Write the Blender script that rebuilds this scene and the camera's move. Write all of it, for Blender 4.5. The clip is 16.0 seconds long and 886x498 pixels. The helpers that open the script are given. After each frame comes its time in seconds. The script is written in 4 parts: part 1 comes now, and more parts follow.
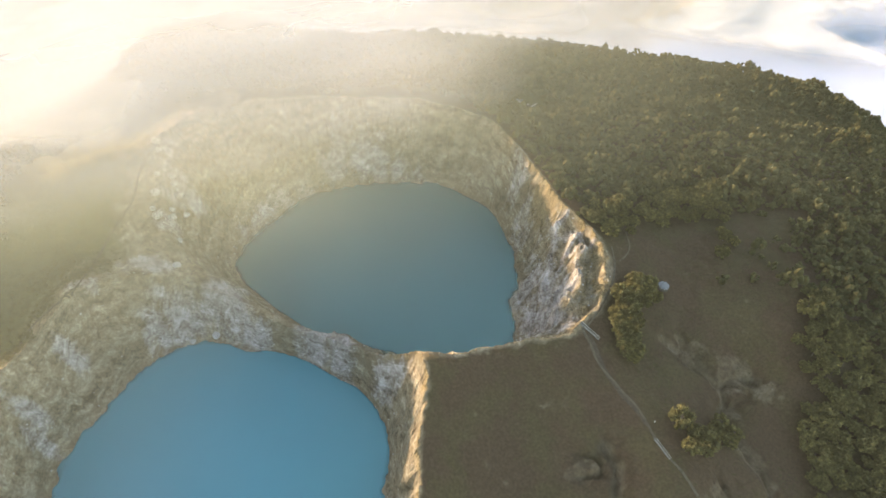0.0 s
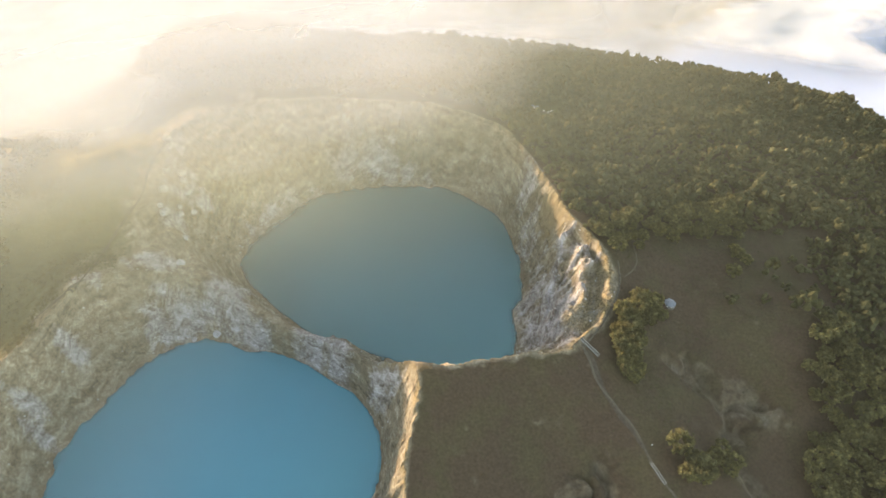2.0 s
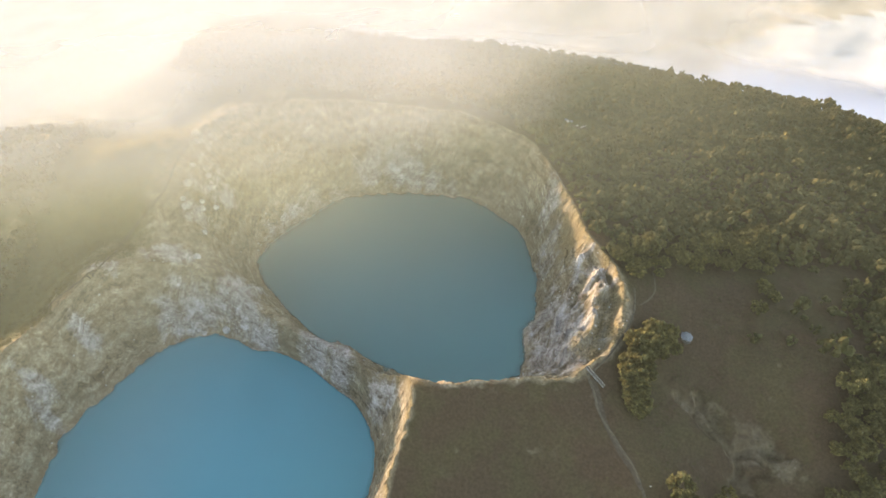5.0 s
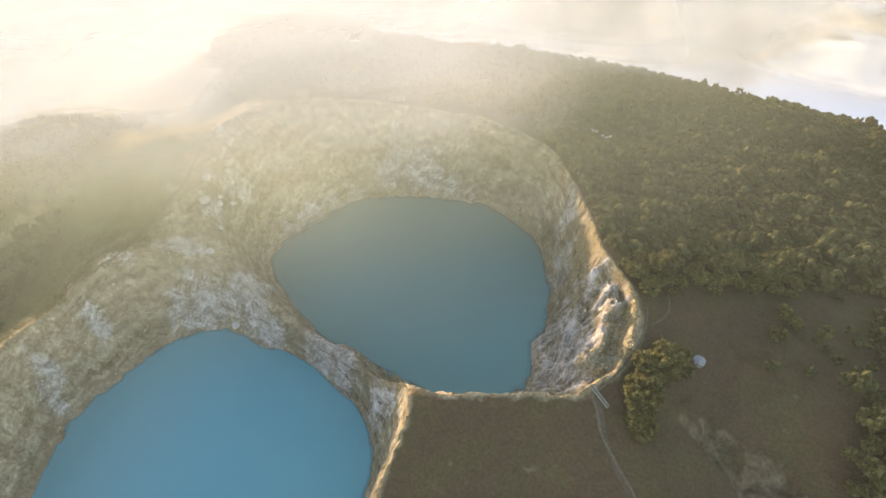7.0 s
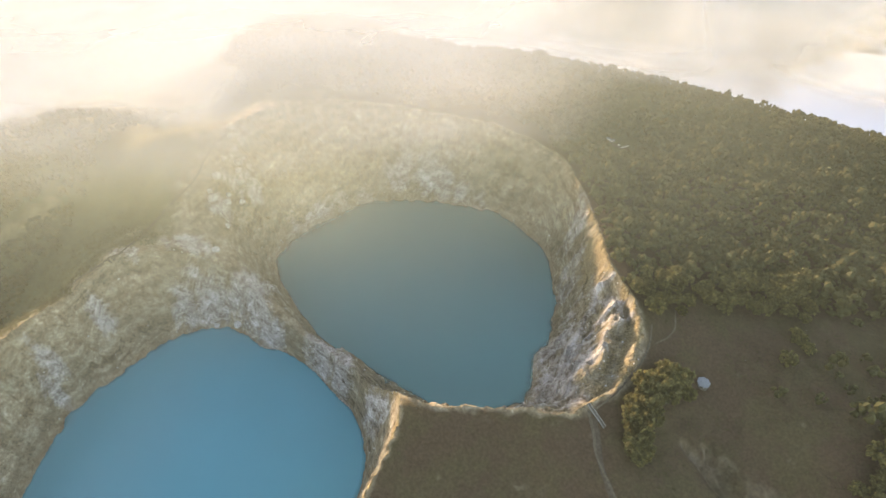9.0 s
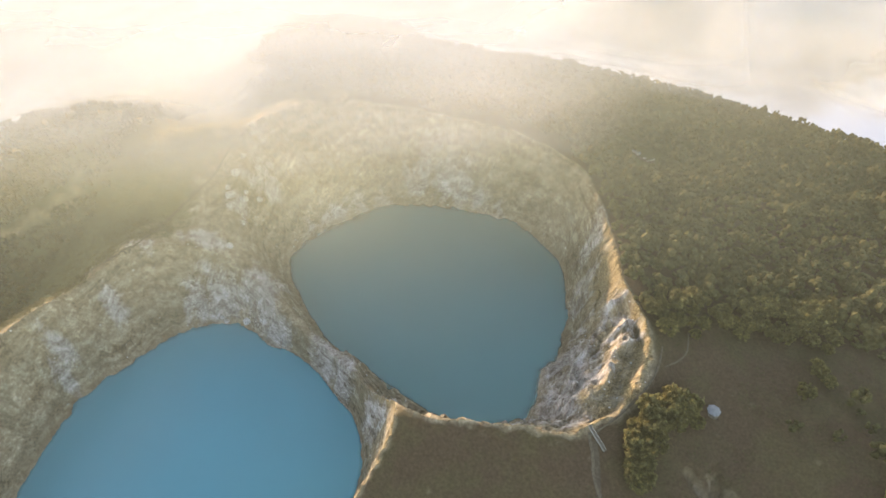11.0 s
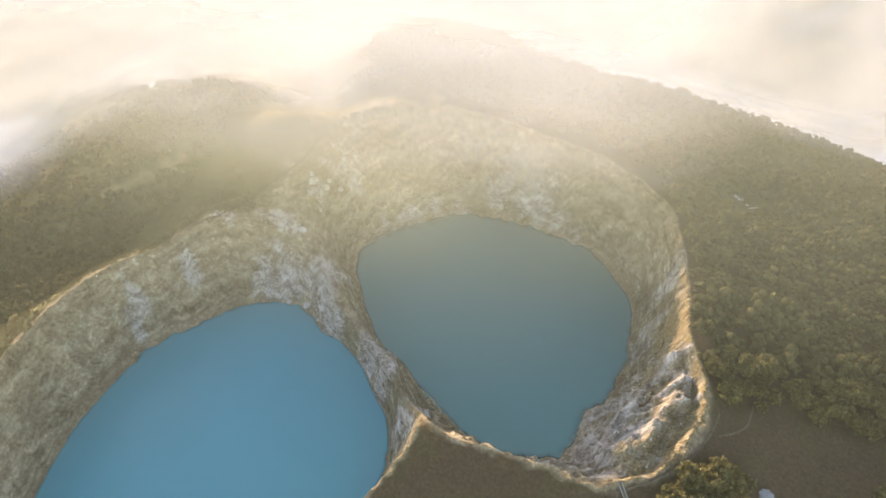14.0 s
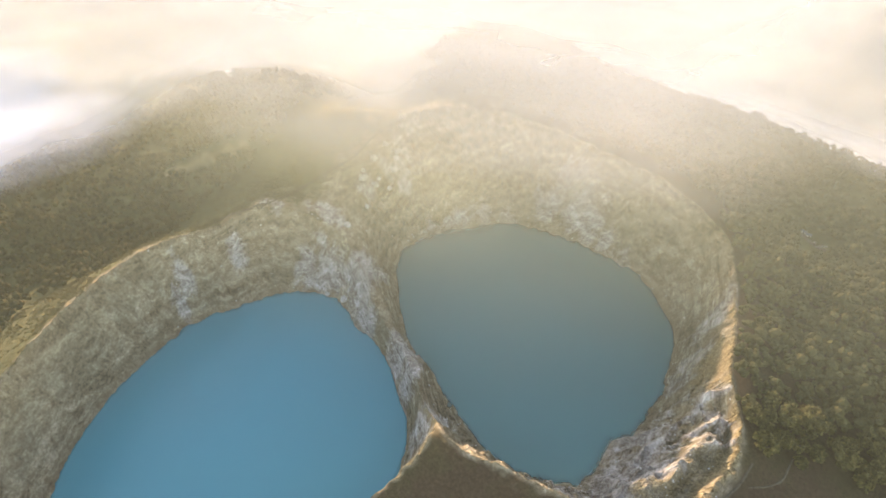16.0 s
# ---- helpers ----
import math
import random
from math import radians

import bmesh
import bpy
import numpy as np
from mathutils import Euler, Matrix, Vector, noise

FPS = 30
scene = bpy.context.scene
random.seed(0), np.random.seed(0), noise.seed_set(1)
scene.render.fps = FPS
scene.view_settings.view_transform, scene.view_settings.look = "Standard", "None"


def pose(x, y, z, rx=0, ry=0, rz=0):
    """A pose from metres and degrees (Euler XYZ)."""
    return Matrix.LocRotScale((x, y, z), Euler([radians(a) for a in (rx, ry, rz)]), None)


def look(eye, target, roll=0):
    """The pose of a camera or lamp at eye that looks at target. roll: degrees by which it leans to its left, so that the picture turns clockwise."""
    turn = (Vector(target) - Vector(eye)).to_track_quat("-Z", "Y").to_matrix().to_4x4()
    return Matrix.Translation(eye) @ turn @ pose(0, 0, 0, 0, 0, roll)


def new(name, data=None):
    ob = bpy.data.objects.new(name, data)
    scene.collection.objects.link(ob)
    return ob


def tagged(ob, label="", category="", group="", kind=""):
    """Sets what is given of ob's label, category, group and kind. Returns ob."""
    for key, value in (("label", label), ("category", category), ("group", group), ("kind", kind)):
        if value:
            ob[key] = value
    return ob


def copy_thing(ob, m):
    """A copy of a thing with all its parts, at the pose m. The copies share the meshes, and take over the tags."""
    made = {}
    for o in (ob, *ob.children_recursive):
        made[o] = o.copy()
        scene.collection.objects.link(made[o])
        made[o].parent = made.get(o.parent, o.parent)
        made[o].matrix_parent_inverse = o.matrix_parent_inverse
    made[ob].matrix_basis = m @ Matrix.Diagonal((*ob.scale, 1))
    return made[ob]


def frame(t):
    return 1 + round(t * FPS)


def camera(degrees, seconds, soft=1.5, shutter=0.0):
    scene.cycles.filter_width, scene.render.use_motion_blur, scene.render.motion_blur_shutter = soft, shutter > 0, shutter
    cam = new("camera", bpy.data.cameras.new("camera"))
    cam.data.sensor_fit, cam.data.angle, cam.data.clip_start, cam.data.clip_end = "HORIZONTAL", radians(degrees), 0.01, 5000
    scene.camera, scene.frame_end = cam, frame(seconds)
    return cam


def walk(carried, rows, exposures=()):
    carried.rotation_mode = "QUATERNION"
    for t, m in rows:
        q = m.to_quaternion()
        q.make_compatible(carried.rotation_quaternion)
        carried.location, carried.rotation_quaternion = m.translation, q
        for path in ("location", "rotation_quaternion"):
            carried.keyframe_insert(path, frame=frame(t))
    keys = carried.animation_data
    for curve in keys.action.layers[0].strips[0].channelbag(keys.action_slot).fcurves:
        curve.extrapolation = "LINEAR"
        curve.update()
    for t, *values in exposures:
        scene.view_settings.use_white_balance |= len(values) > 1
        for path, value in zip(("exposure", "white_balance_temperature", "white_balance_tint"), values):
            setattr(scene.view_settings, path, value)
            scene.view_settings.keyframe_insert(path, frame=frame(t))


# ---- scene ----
cam = camera(74.8, 16.0)
PATH = [
    (0, (-0.728, -2.119, 448.934), (-0.707, -0.701, 447.524), 0.8),
    (0.5, (4.169, 0.249, 449.156), (4.174, 1.667, 447.746), 0.7),
    (1, (8.787, 2.884, 449.21), (8.774, 4.301, 447.799), 0.7),
    (1.5, (13.122, 5.685, 449.145), (13.087, 7.102, 447.733), 0.7),
    (2, (17.463, 8.313, 449.116), (17.406, 9.729, 447.705), 0.7),
    (2.5, (21.745, 10.766, 449.044), (21.667, 12.183, 447.634), 0.7),
    (3, (26.082, 13.349, 448.84), (25.979, 14.764, 447.431), 0.7),
    (3.5, (30.587, 15.983, 448.68), (30.456, 17.397, 447.272), 0.7),
    (4, (34.851, 18.637, 448.534), (34.694, 20.05, 447.127), 0.7),
    (4.2, (36.5, 19.7, 448.507), (36.335, 21.114, 447.102), 0.7),
    (6.5, (55.011, 32.206, 447.658), (54.731, 33.604, 446.256), 0.6),
    (7, (58.698, 35.392, 447.485), (58.395, 36.786, 446.083), 0.6),
    (7.5, (62.331, 38.491, 447.355), (62.011, 39.881, 445.953), 0.6),
    (8, (66.122, 41.701, 447.237), (65.782, 43.087, 445.835), 0.6),
    (8.5, (70.02, 45.071, 447.04), (69.66, 46.453, 445.64), 0.6),
    (9, (73.897, 48.542, 446.751), (73.516, 49.919, 445.351), 0.5),
    (11.5, (93.931, 65.753, 443.995), (93.409, 67.094, 442.605), 0.3),
    (12, (97.783, 69.535, 443.579), (97.222, 70.862, 442.192), 0.3),
    (12.5, (101.41, 73.352, 443.098), (100.801, 74.66, 441.713), 0.3),
    (13, (105.119, 77.243, 442.619), (104.455, 78.528, 441.237), 0.4),
    (13.5, (108.963, 81.08, 442.174), (108.236, 82.334, 440.795), 0.5),
    (14, (112.441, 84.952, 441.804), (111.651, 86.17, 440.428), 0.5),
    (14.5, (115.514, 88.95, 441.46), (114.666, 90.131, 440.086), 0.6),
    (15, (118.262, 93.034, 441.185), (117.369, 94.183, 439.813), 0.7),
    (15.5, (120.722, 97.417, 440.938), (119.792, 98.537, 439.566), 0.6),
    (16, (123.162, 101.785, 440.783), (122.206, 102.883, 439.412), 0.6),
]
walk(cam, [(t, look(eye, target, roll)) for t, eye, target, roll in PATH], exposures=[(0, 3.25, 8100, 18), (9, 3.27, 8100, 20), (16, 3.29, 8200, 22)])

# ---- world and light ----
SUN_AZ, SUN_EL = 46.0, 5.5     # degrees to the left of +y, degrees above the horizon
world = bpy.data.worlds.new("world")
scene.world = world
world.use_nodes = True
wn = world.node_tree.nodes
sky = wn.new("ShaderNodeTexSky")
sky.sky_type, sky.sun_disc = "NISHITA", False
sky.sun_elevation, sky.sun_rotation = radians(SUN_EL), radians(-SUN_AZ)
sky.altitude, sky.air_density, sky.dust_density = 1600, 1.0, 4.0
wn["Background"].inputs["Strength"].default_value = 0.15
world.node_tree.links.new(sky.outputs[0], wn["Background"].inputs["Color"])
sun = new("sun", bpy.data.lights.new("sun", "SUN"))
sun.data.energy, sun.data.angle, sun.data.color = 1.5, radians(1.2), (1.0, 0.89, 0.73)
to_sun = Vector((-math.sin(radians(SUN_AZ)) * math.cos(radians(SUN_EL)), math.cos(radians(SUN_AZ)) * math.cos(radians(SUN_EL)), math.sin(radians(SUN_EL))))
sun.matrix_world = look(to_sun * 2000, (0, 0, 0))

# ---- noise on arrays ----


def lattice(ix, iy, seed):
    h = (ix.astype(np.int64) * 374761393 + iy.astype(np.int64) * 668265263 + seed * 974711) & 0x7FFFFFFF
    h = ((h ^ (h >> 13)) * 1274126177) & 0x7FFFFFFF
    return ((h ^ (h >> 16)) & 0xFFFF) / 65535.0


def value_noise(x, y, seed=0):
    x, y = np.asarray(x, float), np.asarray(y, float)
    ix, iy = np.floor(x), np.floor(y)
    fx, fy = x - ix, y - iy
    fx, fy = fx * fx * fx * (fx * (6 * fx - 15) + 10), fy * fy * fy * (fy * (6 * fy - 15) + 10)
    a, b = lattice(ix, iy, seed), lattice(ix + 1, iy, seed)
    c, d = lattice(ix, iy + 1, seed), lattice(ix + 1, iy + 1, seed)
    return (a + (b - a) * fx) * (1 - fy) + (c + (d - c) * fx) * fy


def fbm(x, y, size, octaves=4, seed=0, gain=0.5):
    """Fractal noise from about -1 to 1 with features of that size in metres."""
    total, amp, norm = 0.0, 1.0, 0.0
    for k in range(octaves):
        turn = 0.6 * k
        u, v = x * math.cos(turn) - y * math.sin(turn), x * math.sin(turn) + y * math.cos(turn)
        total = total + amp * (2 * value_noise(u / size, v / size, seed + k * 17) - 1)
        norm, amp, size = norm + amp, amp * gain, size / 2.03
    return total / norm


def ridged(x, y, size, octaves=4, seed=0):
    total, amp, norm = 0.0, 1.0, 0.0
    for k in range(octaves):
        turn = 0.9 * k
        u, v = x * math.cos(turn) - y * math.sin(turn), x * math.sin(turn) + y * math.cos(turn)
        n = 1 - np.abs(2 * value_noise(u / size, v / size, seed + k * 31) - 1)
        total, norm, amp, size = total + amp * n * n, norm + amp, amp * 0.5, size / 2.1
    return total / norm


def smooth(a, b, x):
    u = np.clip((x - a) / (b - a), 0, 1)
    return u * u * (3 - 2 * u)


# ---- the plan of the volcano: two crater lakes, their rims and flanks ----
LAKE_1, LAKE_2 = -9.4, 4.4      # water levels
CENTRE_1, CENTRE_2 = (-165, 205), (-60, 420)
# radii at every ten degrees, anticlockwise from +x
SHORE_1 = [124, 126, 125, 123, 119, 113, 112, 113, 115, 115, 118, 135, 140, 144, 144, 140, 135, 138, 139, 138, 139, 142, 148, 155, 164, 172, 176, 175, 174, 166, 158, 150, 143, 136, 131, 127]
RIM_1 = [153, 159, 156, 138, 131, 124, 122, 120, 123, 127, 144, 161, 178, 186, 187, 182, 171, 166, 166, 165, 162, 162, 164, 169, 186, 203, 217, 215, 212, 205, 197, 190, 182, 173, 164, 155]
SHORE_2 = [144, 142, 144, 148, 151, 149, 150, 150, 144, 139, 139, 141, 146, 149, 146, 145, 148, 151, 151, 140, 125, 116, 109, 106, 103, 98, 99, 106, 114, 126, 141, 152, 161, 157, 142, 145]
RIM_2 = [182, 175, 173, 176, 181, 188, 187, 186, 188, 190, 194, 208, 226, 250, 261, 264, 254, 226, 209, 183, 153, 138, 125, 117, 113, 113, 114, 132, 154, 179, 181, 192, 215, 223, 222, 207]
# spot heights: x, y, z
RIM_HEIGHTS = [(-8, 248, 89), (48, 273, 72), (102, 280, 72), (127, 300, 76), (148, 335, 80), (150, 366, 82), (130, 405, 88), (98, 490, 85), (88, 517, 86),
               (60, 566, 90), (-17, 595, 94), (-100, 608, 90), (-180, 615, 86), (-250, 613, 82), (-300, 519, 94), (-277, 472, 77), (-268, 425, 62), (-235, 390, 46),
               (-198, 362, 36), (-122, 320, 23), (-82, 303, 30), (-42, 274, 50), (-12, 214, 84), (-13, 170, 80), (-20, 100, 80), (-328, 230, 78), (-320, 290, 66),
               (-318, 322, 71), (-322, 180, 80), (-305, 125, 82), (-268, 69, 84)]
FLANK_HEIGHTS = [(198, 339, 60), (238, 461, 66), (301, 288, 54), (359, 343, 52), (129, 262, 62), (131, 241, 60), (166, 189, 56), (238, 237, 28), (345, 240, 24), (120, 655, 46),
                 (102, 700, 36), (2, 850, 58), (175, 845, 46), (293, 846, 34), (450, 800, 32), (600, 740, 34), (0, 1010, -60), (300, 1000, -80), (650, 900, -60), (40, 205, 62), (60, 140, 42), (160, 120, 42),
                 (-355, 229, 62), (-400, 240, 18), (-469, 324, 38), (-560, 420, 22), (-480, 458, 97), (-540, 500, 62), (-450, 150, 10), (-520, 610, 10), (-373, 701, 104), (-285, 755, 114)]
FAR_HEIGHTS = [(-354, 460, 100), (-325, 490, 98), (-350, 545, 68), (-395, 530, 60), (-380, 600, 50), (-335, 625, 60), (-440, 560, 44), (-415, 468, 86), (-330, 400, 72), (-400, 385, 44), (-300, 580, 88), (-180, 700, 84), (-60, 720, 74), (-450, 760, 40), (-620, 300, 0), (-560, 180, 0), (-760, 380, -20), (-720, 560, -20), (-330, 20, 40),
               (480, 500, 46), (550, 350, 10), (620, 520, 10), (700, 650, -10), (450, 200, -10), (330, 620, 58), (430, 650, 44), (-300, 900, 20), (-150, 0, 60), (220, 560, 66), (20, 0, 30), (260, 100, 10)]


def spline(spots):
    """A thin-plate surface through the spot heights, softened a little."""
    p = np.array(spots, float)
    xy, z = p[:, :2] / 300.0, p[:, 2]
    d2 = ((xy[:, None] - xy[None]) ** 2).sum(-1)
    k = 0.5 * d2 * np.log(d2 + 1e-9) + 0.0005 * np.eye(len(p))
    a = np.c_[np.ones(len(p)), xy]
    w = np.linalg.solve(np.block([[k, a], [a.T, np.zeros((3, 3))]]), np.r_[z, 0, 0, 0])
    return xy, w


SPOTS, WEIGHTS = spline(RIM_HEIGHTS + FLANK_HEIGHTS + FAR_HEIGHTS)


def mantle(x, y):
    """The height of the mountain without its craters."""
    u, v = x / 300.0, y / 300.0
    z = WEIGHTS[-3] + WEIGHTS[-2] * u + WEIGHTS[-1] * v
    for (a, b), w in zip(SPOTS, WEIGHTS):
        d2 = (u - a) ** 2 + (v - b) ** 2
        z = z + w * 0.5 * d2 * np.log(d2 + 1e-9)
    away = np.hypot(np.where(x < 0, 0.72 * x, x) + 20, y - 430)
    low = -330 + 60 * fbm(x, y, 600, 4, 5)
    return z + (low - z) * smooth(560, 1150, away + 60 * fbm(x, y, 200, 2, 9))


def around(radii, centre, x, y):
    a = np.degrees(np.arctan2(y - centre[1], x - centre[0])) % 360
    r = np.array(radii + radii[:1], float)
    i = np.minimum((a / 10).astype(int), 35)
    f = a / 10 - i
    p0, p1, p2, p3 = (r[(i + k) % 36] for k in (-1, 0, 1, 2))
    return p1 + 0.5 * f * (p2 - p0 + f * (2 * p0 - 5 * p1 + 4 * p2 - p3 + f * (3 * (p1 - p2) + p3 - p0)))


def within(centre, shore, rim, x, y):
    """0 at the shore, 1 at the rim, below 0 under the water."""
    r = np.hypot(x - centre[0], y - centre[1])
    rs, rr = around(shore, centre, x, y), around(rim, centre, x, y)
    return (r - rs) / np.maximum(rr - rs, 7.0), r


# pale bare rock: x, y, radius
PALE = [(-236, 341, 13), (-211, 352, 13), (-195, 343, 14), (-178, 332, 14), (-165, 327, 9), (-261, 329, 8), (-305, 282, 8), (-316, 234, 7), (-313, 218, 6), (-295, 516, 7), (-281, 490, 8), (-262, 470, 8), (-271, 425, 8),
        (-272, 461, 7), (-273, 368, 9), (-258, 364, 8), (-309, 334, 6), (-112, 314, 13), (-87, 298, 10), (-38, 270, 12), (-118, 585, 12), (-127, 570, 11), (-92, 579, 13), (-71, 573, 11), (-45, 567, 8), (-25, 564, 7), (-208, 470, 9), (-202, 484, 9), (-191, 500, 11),
        (-177, 522, 10), (-160, 540, 7), (86, 372, 16), (100, 330, 22), (75, 440, 10), (92, 505, 10)]
# ribs of rock that run down the east wall of the second crater: plan, height, half width
EAST_RIBS = [(((150, 386), (137, 374), (131, 364), (124, 357), (124, 328)), 9.5, 3.4), (((142, 394), (131, 391), (119, 375), (108, 360)), 8.0, 3.0),
             (((124, 414), (113, 411), (112, 397), (104, 373), (93, 345)), 11.0, 4.2), (((118, 352), (104, 338), (92, 324)), 4.5, 3.0), (((112, 322), (100, 316), (84, 312)), 4.0, 3.0)]
# dry golden grass on its upper ledges: x, y, radius
GOLD = [(108, 452, 12), (107, 436, 8), (109, 422, 6), (135, 352, 12), (130, 333, 10), (142, 364, 9), (118, 318, 9)]
GULLIES = [(212, 281, 9), (252, 264, 14), (266, 255, 9), (240, 236, 8), (122, 184, 13), (107, 177, 9), (203, 170, 8)]
# dry ravines down the open eastern slope
RAVINES = [((192, 291), (207, 280), (226, 268), (233, 252), (235, 232), (239, 209), (247, 169)), ((266, 264), (248, 264), (233, 254)), ((209, 297), (216, 284), (226, 268)), ((120, 200), (127, 180), (124, 160))]


def off_line(points, x, y):
    """The distance to a line of straight stretches."""
    best = np.full(np.shape(x), 1e9)
    for (ax, ay), (bx, by) in zip(points, points[1:]):
        dx, dy = bx - ax, by - ay
        f = np.clip(((x - ax) * dx + (y - ay) * dy) / (dx * dx + dy * dy), 0, 1)
        best = np.minimum(best, np.hypot(x - ax - f * dx, y - ay - f * dy))
    return best


def terrain(x, y):
    """Height, and the make of the ground at each place: bare slope, pale rock, straw with the sunlit rims, shore band,
    metres along and up the crater wall.
    """
    x, y = np.asarray(x, float), np.asarray(y, float)
    far = smooth(500, 900, np.hypot(x, y - 430))
    base = mantle(x, y) + (1 - far) * (2.0 * fbm(x, y, 60, 4, 1) + 0.9 * fbm(x, y, 9, 3, 2)) + far * 12 * fbm(x, y, 160, 4, 1)
    for gx, gy, gr in GULLIES:
        base = base - 9 * np.exp(-((x - gx) ** 2 + (y - gy) ** 2) / (2 * gr * gr)) * ridged(x + y * 0.4, y, 14, 3, 12)
    cut = 0 * x
    bend_x, bend_y = x + 5 * fbm(x, y, 18, 3, 95), y + 5 * fbm(x, y, 18, 3, 96)
    for line in RAVINES:
        cut = np.maximum(cut, np.exp(-(off_line(line, bend_x, bend_y) / 4.5) ** 1.5))
    base = base - 7 * cut
    out, rock, straw_and_sun, band = base.copy(), np.zeros_like(base), np.zeros_like(base), np.zeros_like(base)
    along, up, bleached = x * 0.7 + y * 0.7, base.copy(), np.zeros_like(base)
    jag = 4.0 * fbm(x, y, 26, 4, 3) + 2.4 * fbm(x, y, 7, 3, 33)
    for k, (centre, shore, rim, level) in enumerate(((CENTRE_1, SHORE_1, RIM_1, LAKE_1), (CENTRE_2, SHORE_2, RIM_2, LAKE_2))):
        u, r = within(centre, shore, rim, x + jag, y - jag)
        a = np.arctan2(y - centre[1], x - centre[0])
        deg = np.degrees(a)
        ribs = ridged(a * 110 + 0.6 * jag, r * 0.22, 20, 4, 7)
        strata = fbm(x * 0.2 + y * 0.1, r + a * 22, 11, 3, 8)
        wall = np.clip(u, 0, 1)
        # the east wall of the second crater falls in ledges
        ledgy = smooth(-62, -45, deg) * smooth(34, 16, deg) if k else 0 * x
        sway = 0.0065 * (deg + 35) - 0.13 + 0.30 * fbm(x, y, 30, 5, 41)
        relief, crest = 0 * x, 0 * x
        for at, tall in ((0.15, 0.03), (0.45, 0.05), (0.72, 0.045)):
            v = wall - at - sway
            relief = relief + tall * np.where(v < 0, np.exp(-(v / 0.10) ** 2), np.exp(-(v / 0.03) ** 2))
        ribbed = 0 * x
        if k:
            wx, wy = x + 3.0 * fbm(x, y, 13, 3, 91), y + 3.0 * fbm(x, y, 13, 3, 92)
            for line, tall, half in EAST_RIBS:
                d = off_line(line, wx, wy)
                ribbed = np.maximum(ribbed, tall * np.exp(-(d / half) ** 1.4))
                crest = np.maximum(crest, np.exp(-(d / (0.8 * half)) ** 2))
        # behind the highest rib lies a nearly level grassy bench
        bench = smooth(-38, -30, deg) * smooth(-3, -11, deg) if k else 0 * x
        stepped = np.where(wall < 0.70, 0.86 * (wall / 0.70) ** 1.1, 0.86 + 0.14 * smooth(0.88, 1.0, wall) - 0.035 * np.sin(np.pi * np.clip((wall - 0.70) / 0.30, 0, 1)))
        height = wall ** 1.12 + bench * (stepped - wall ** 1.12) + ledgy * relief * smooth(0.0, 0.2, wall) * smooth(1.0, 0.93, wall)
        body = np.sin(np.pi * wall) ** 0.7
        carved = level + (base - level) * height + body * (17 * (ribs - 0.45) * (1 - 0.55 * ledgy) + 4.0 * strata * (1 - ledgy) + 4.5 * fbm(x, y, 8, 3, 4) + 7.5 * (ridged(x, y, 19, 4, 47) - 0.45)
                                                           + 3.6 * (ridged(a * 120 + 0.5 * jag, r * 0.45, 7, 3, 72) - 0.45) + 2.2 * (ridged(x, y, 5.0, 3, 73) - 0.45) + 0.9 * fbm(x, y, 2.6, 2, 74) + ribbed
                                                           + 5.0 * ledgy * (ridged(0.74 * x - 0.67 * y + 0.6 * jag, 0.22 * (0.67 * x + 0.74 * y), 9, 3, 75) - 0.45))
        carved = np.where(u < 0, level + 15 * u - 0.5, carved)
        lip = np.exp(-((u - 1.0) / 0.05) ** 2) * (0.6 + 4.2 * fbm(x, y, 10, 4, 6, 0.65))
        inside = u < 1
        lower = inside & (carved < out)
        out = np.where(lower, carved, out) + lip
        rock = np.where(inside, 1.0, np.maximum(rock, 1 - smooth(1.0, np.where(x < -240, 1.5, 1.12), u + np.where(x < -240, 0.35, 0.0) * fbm(x, y, 22, 4, 63))))
        # crater rims that face the sun are painted golden, for sunlight on dry grass
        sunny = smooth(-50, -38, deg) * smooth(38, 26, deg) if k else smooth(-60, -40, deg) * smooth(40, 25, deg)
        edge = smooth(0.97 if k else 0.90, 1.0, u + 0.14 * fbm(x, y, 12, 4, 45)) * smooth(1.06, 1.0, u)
        straw_and_sun = np.maximum(straw_and_sun, sunny * edge)
        if k:
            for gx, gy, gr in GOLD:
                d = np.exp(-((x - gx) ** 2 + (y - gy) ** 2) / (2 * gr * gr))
                straw_and_sun = np.maximum(straw_and_sun, 0.75 * inside * smooth(0.35, 0.62, d + 0.45 * fbm(x, y, 9, 4, 46)))
        bleached = np.maximum(bleached, 0.62 * ledgy * smooth(0.02, 0.15, u) * smooth(0.98, 0.80, u) * smooth(-0.35, 0.25, fbm(x, y, 22, 4, 61)))
        bleached = np.maximum(bleached, 0.95 * crest * inside)
        straw_and_sun = np.maximum(straw_and_sun, (0.16 if k else 0.2) * smooth(0.96, 1.0, u) * smooth(1.04, 1.0, u))
        band = np.maximum(band, 0.55 * smooth(-0.9, -0.5, u) * smooth(0.16 + 0.1 * fbm(x, y, 20, 2, 51), 0.02, u))
        along, up = np.where(lower, r * a, along), np.where(lower, u * 80, up)
    # the broken ground between the craters and down the west ridge is bare as well
    ragged = 26 * fbm(x, y, 40, 4, 14)
    for gx, gy, gr in ((-256, 425, 58), (-235, 370, 55), (-296, 305, 42), (-300, 250, 34), (-318, 222, 24), (-284, 500, 28), (-150, 338, 34), (-110, 316, 34), (-72, 298, 32), (-40, 276, 24)):
        rock = np.maximum(rock, smooth(gr + 14, gr - 18, np.hypot(x - gx, y - gy) + ragged))
    # a sunny meadow among the western trees
    fx = np.clip(((x + 495) * 50 + (y - 300) * 85) / (50 ** 2 + 85 ** 2), 0, 1)
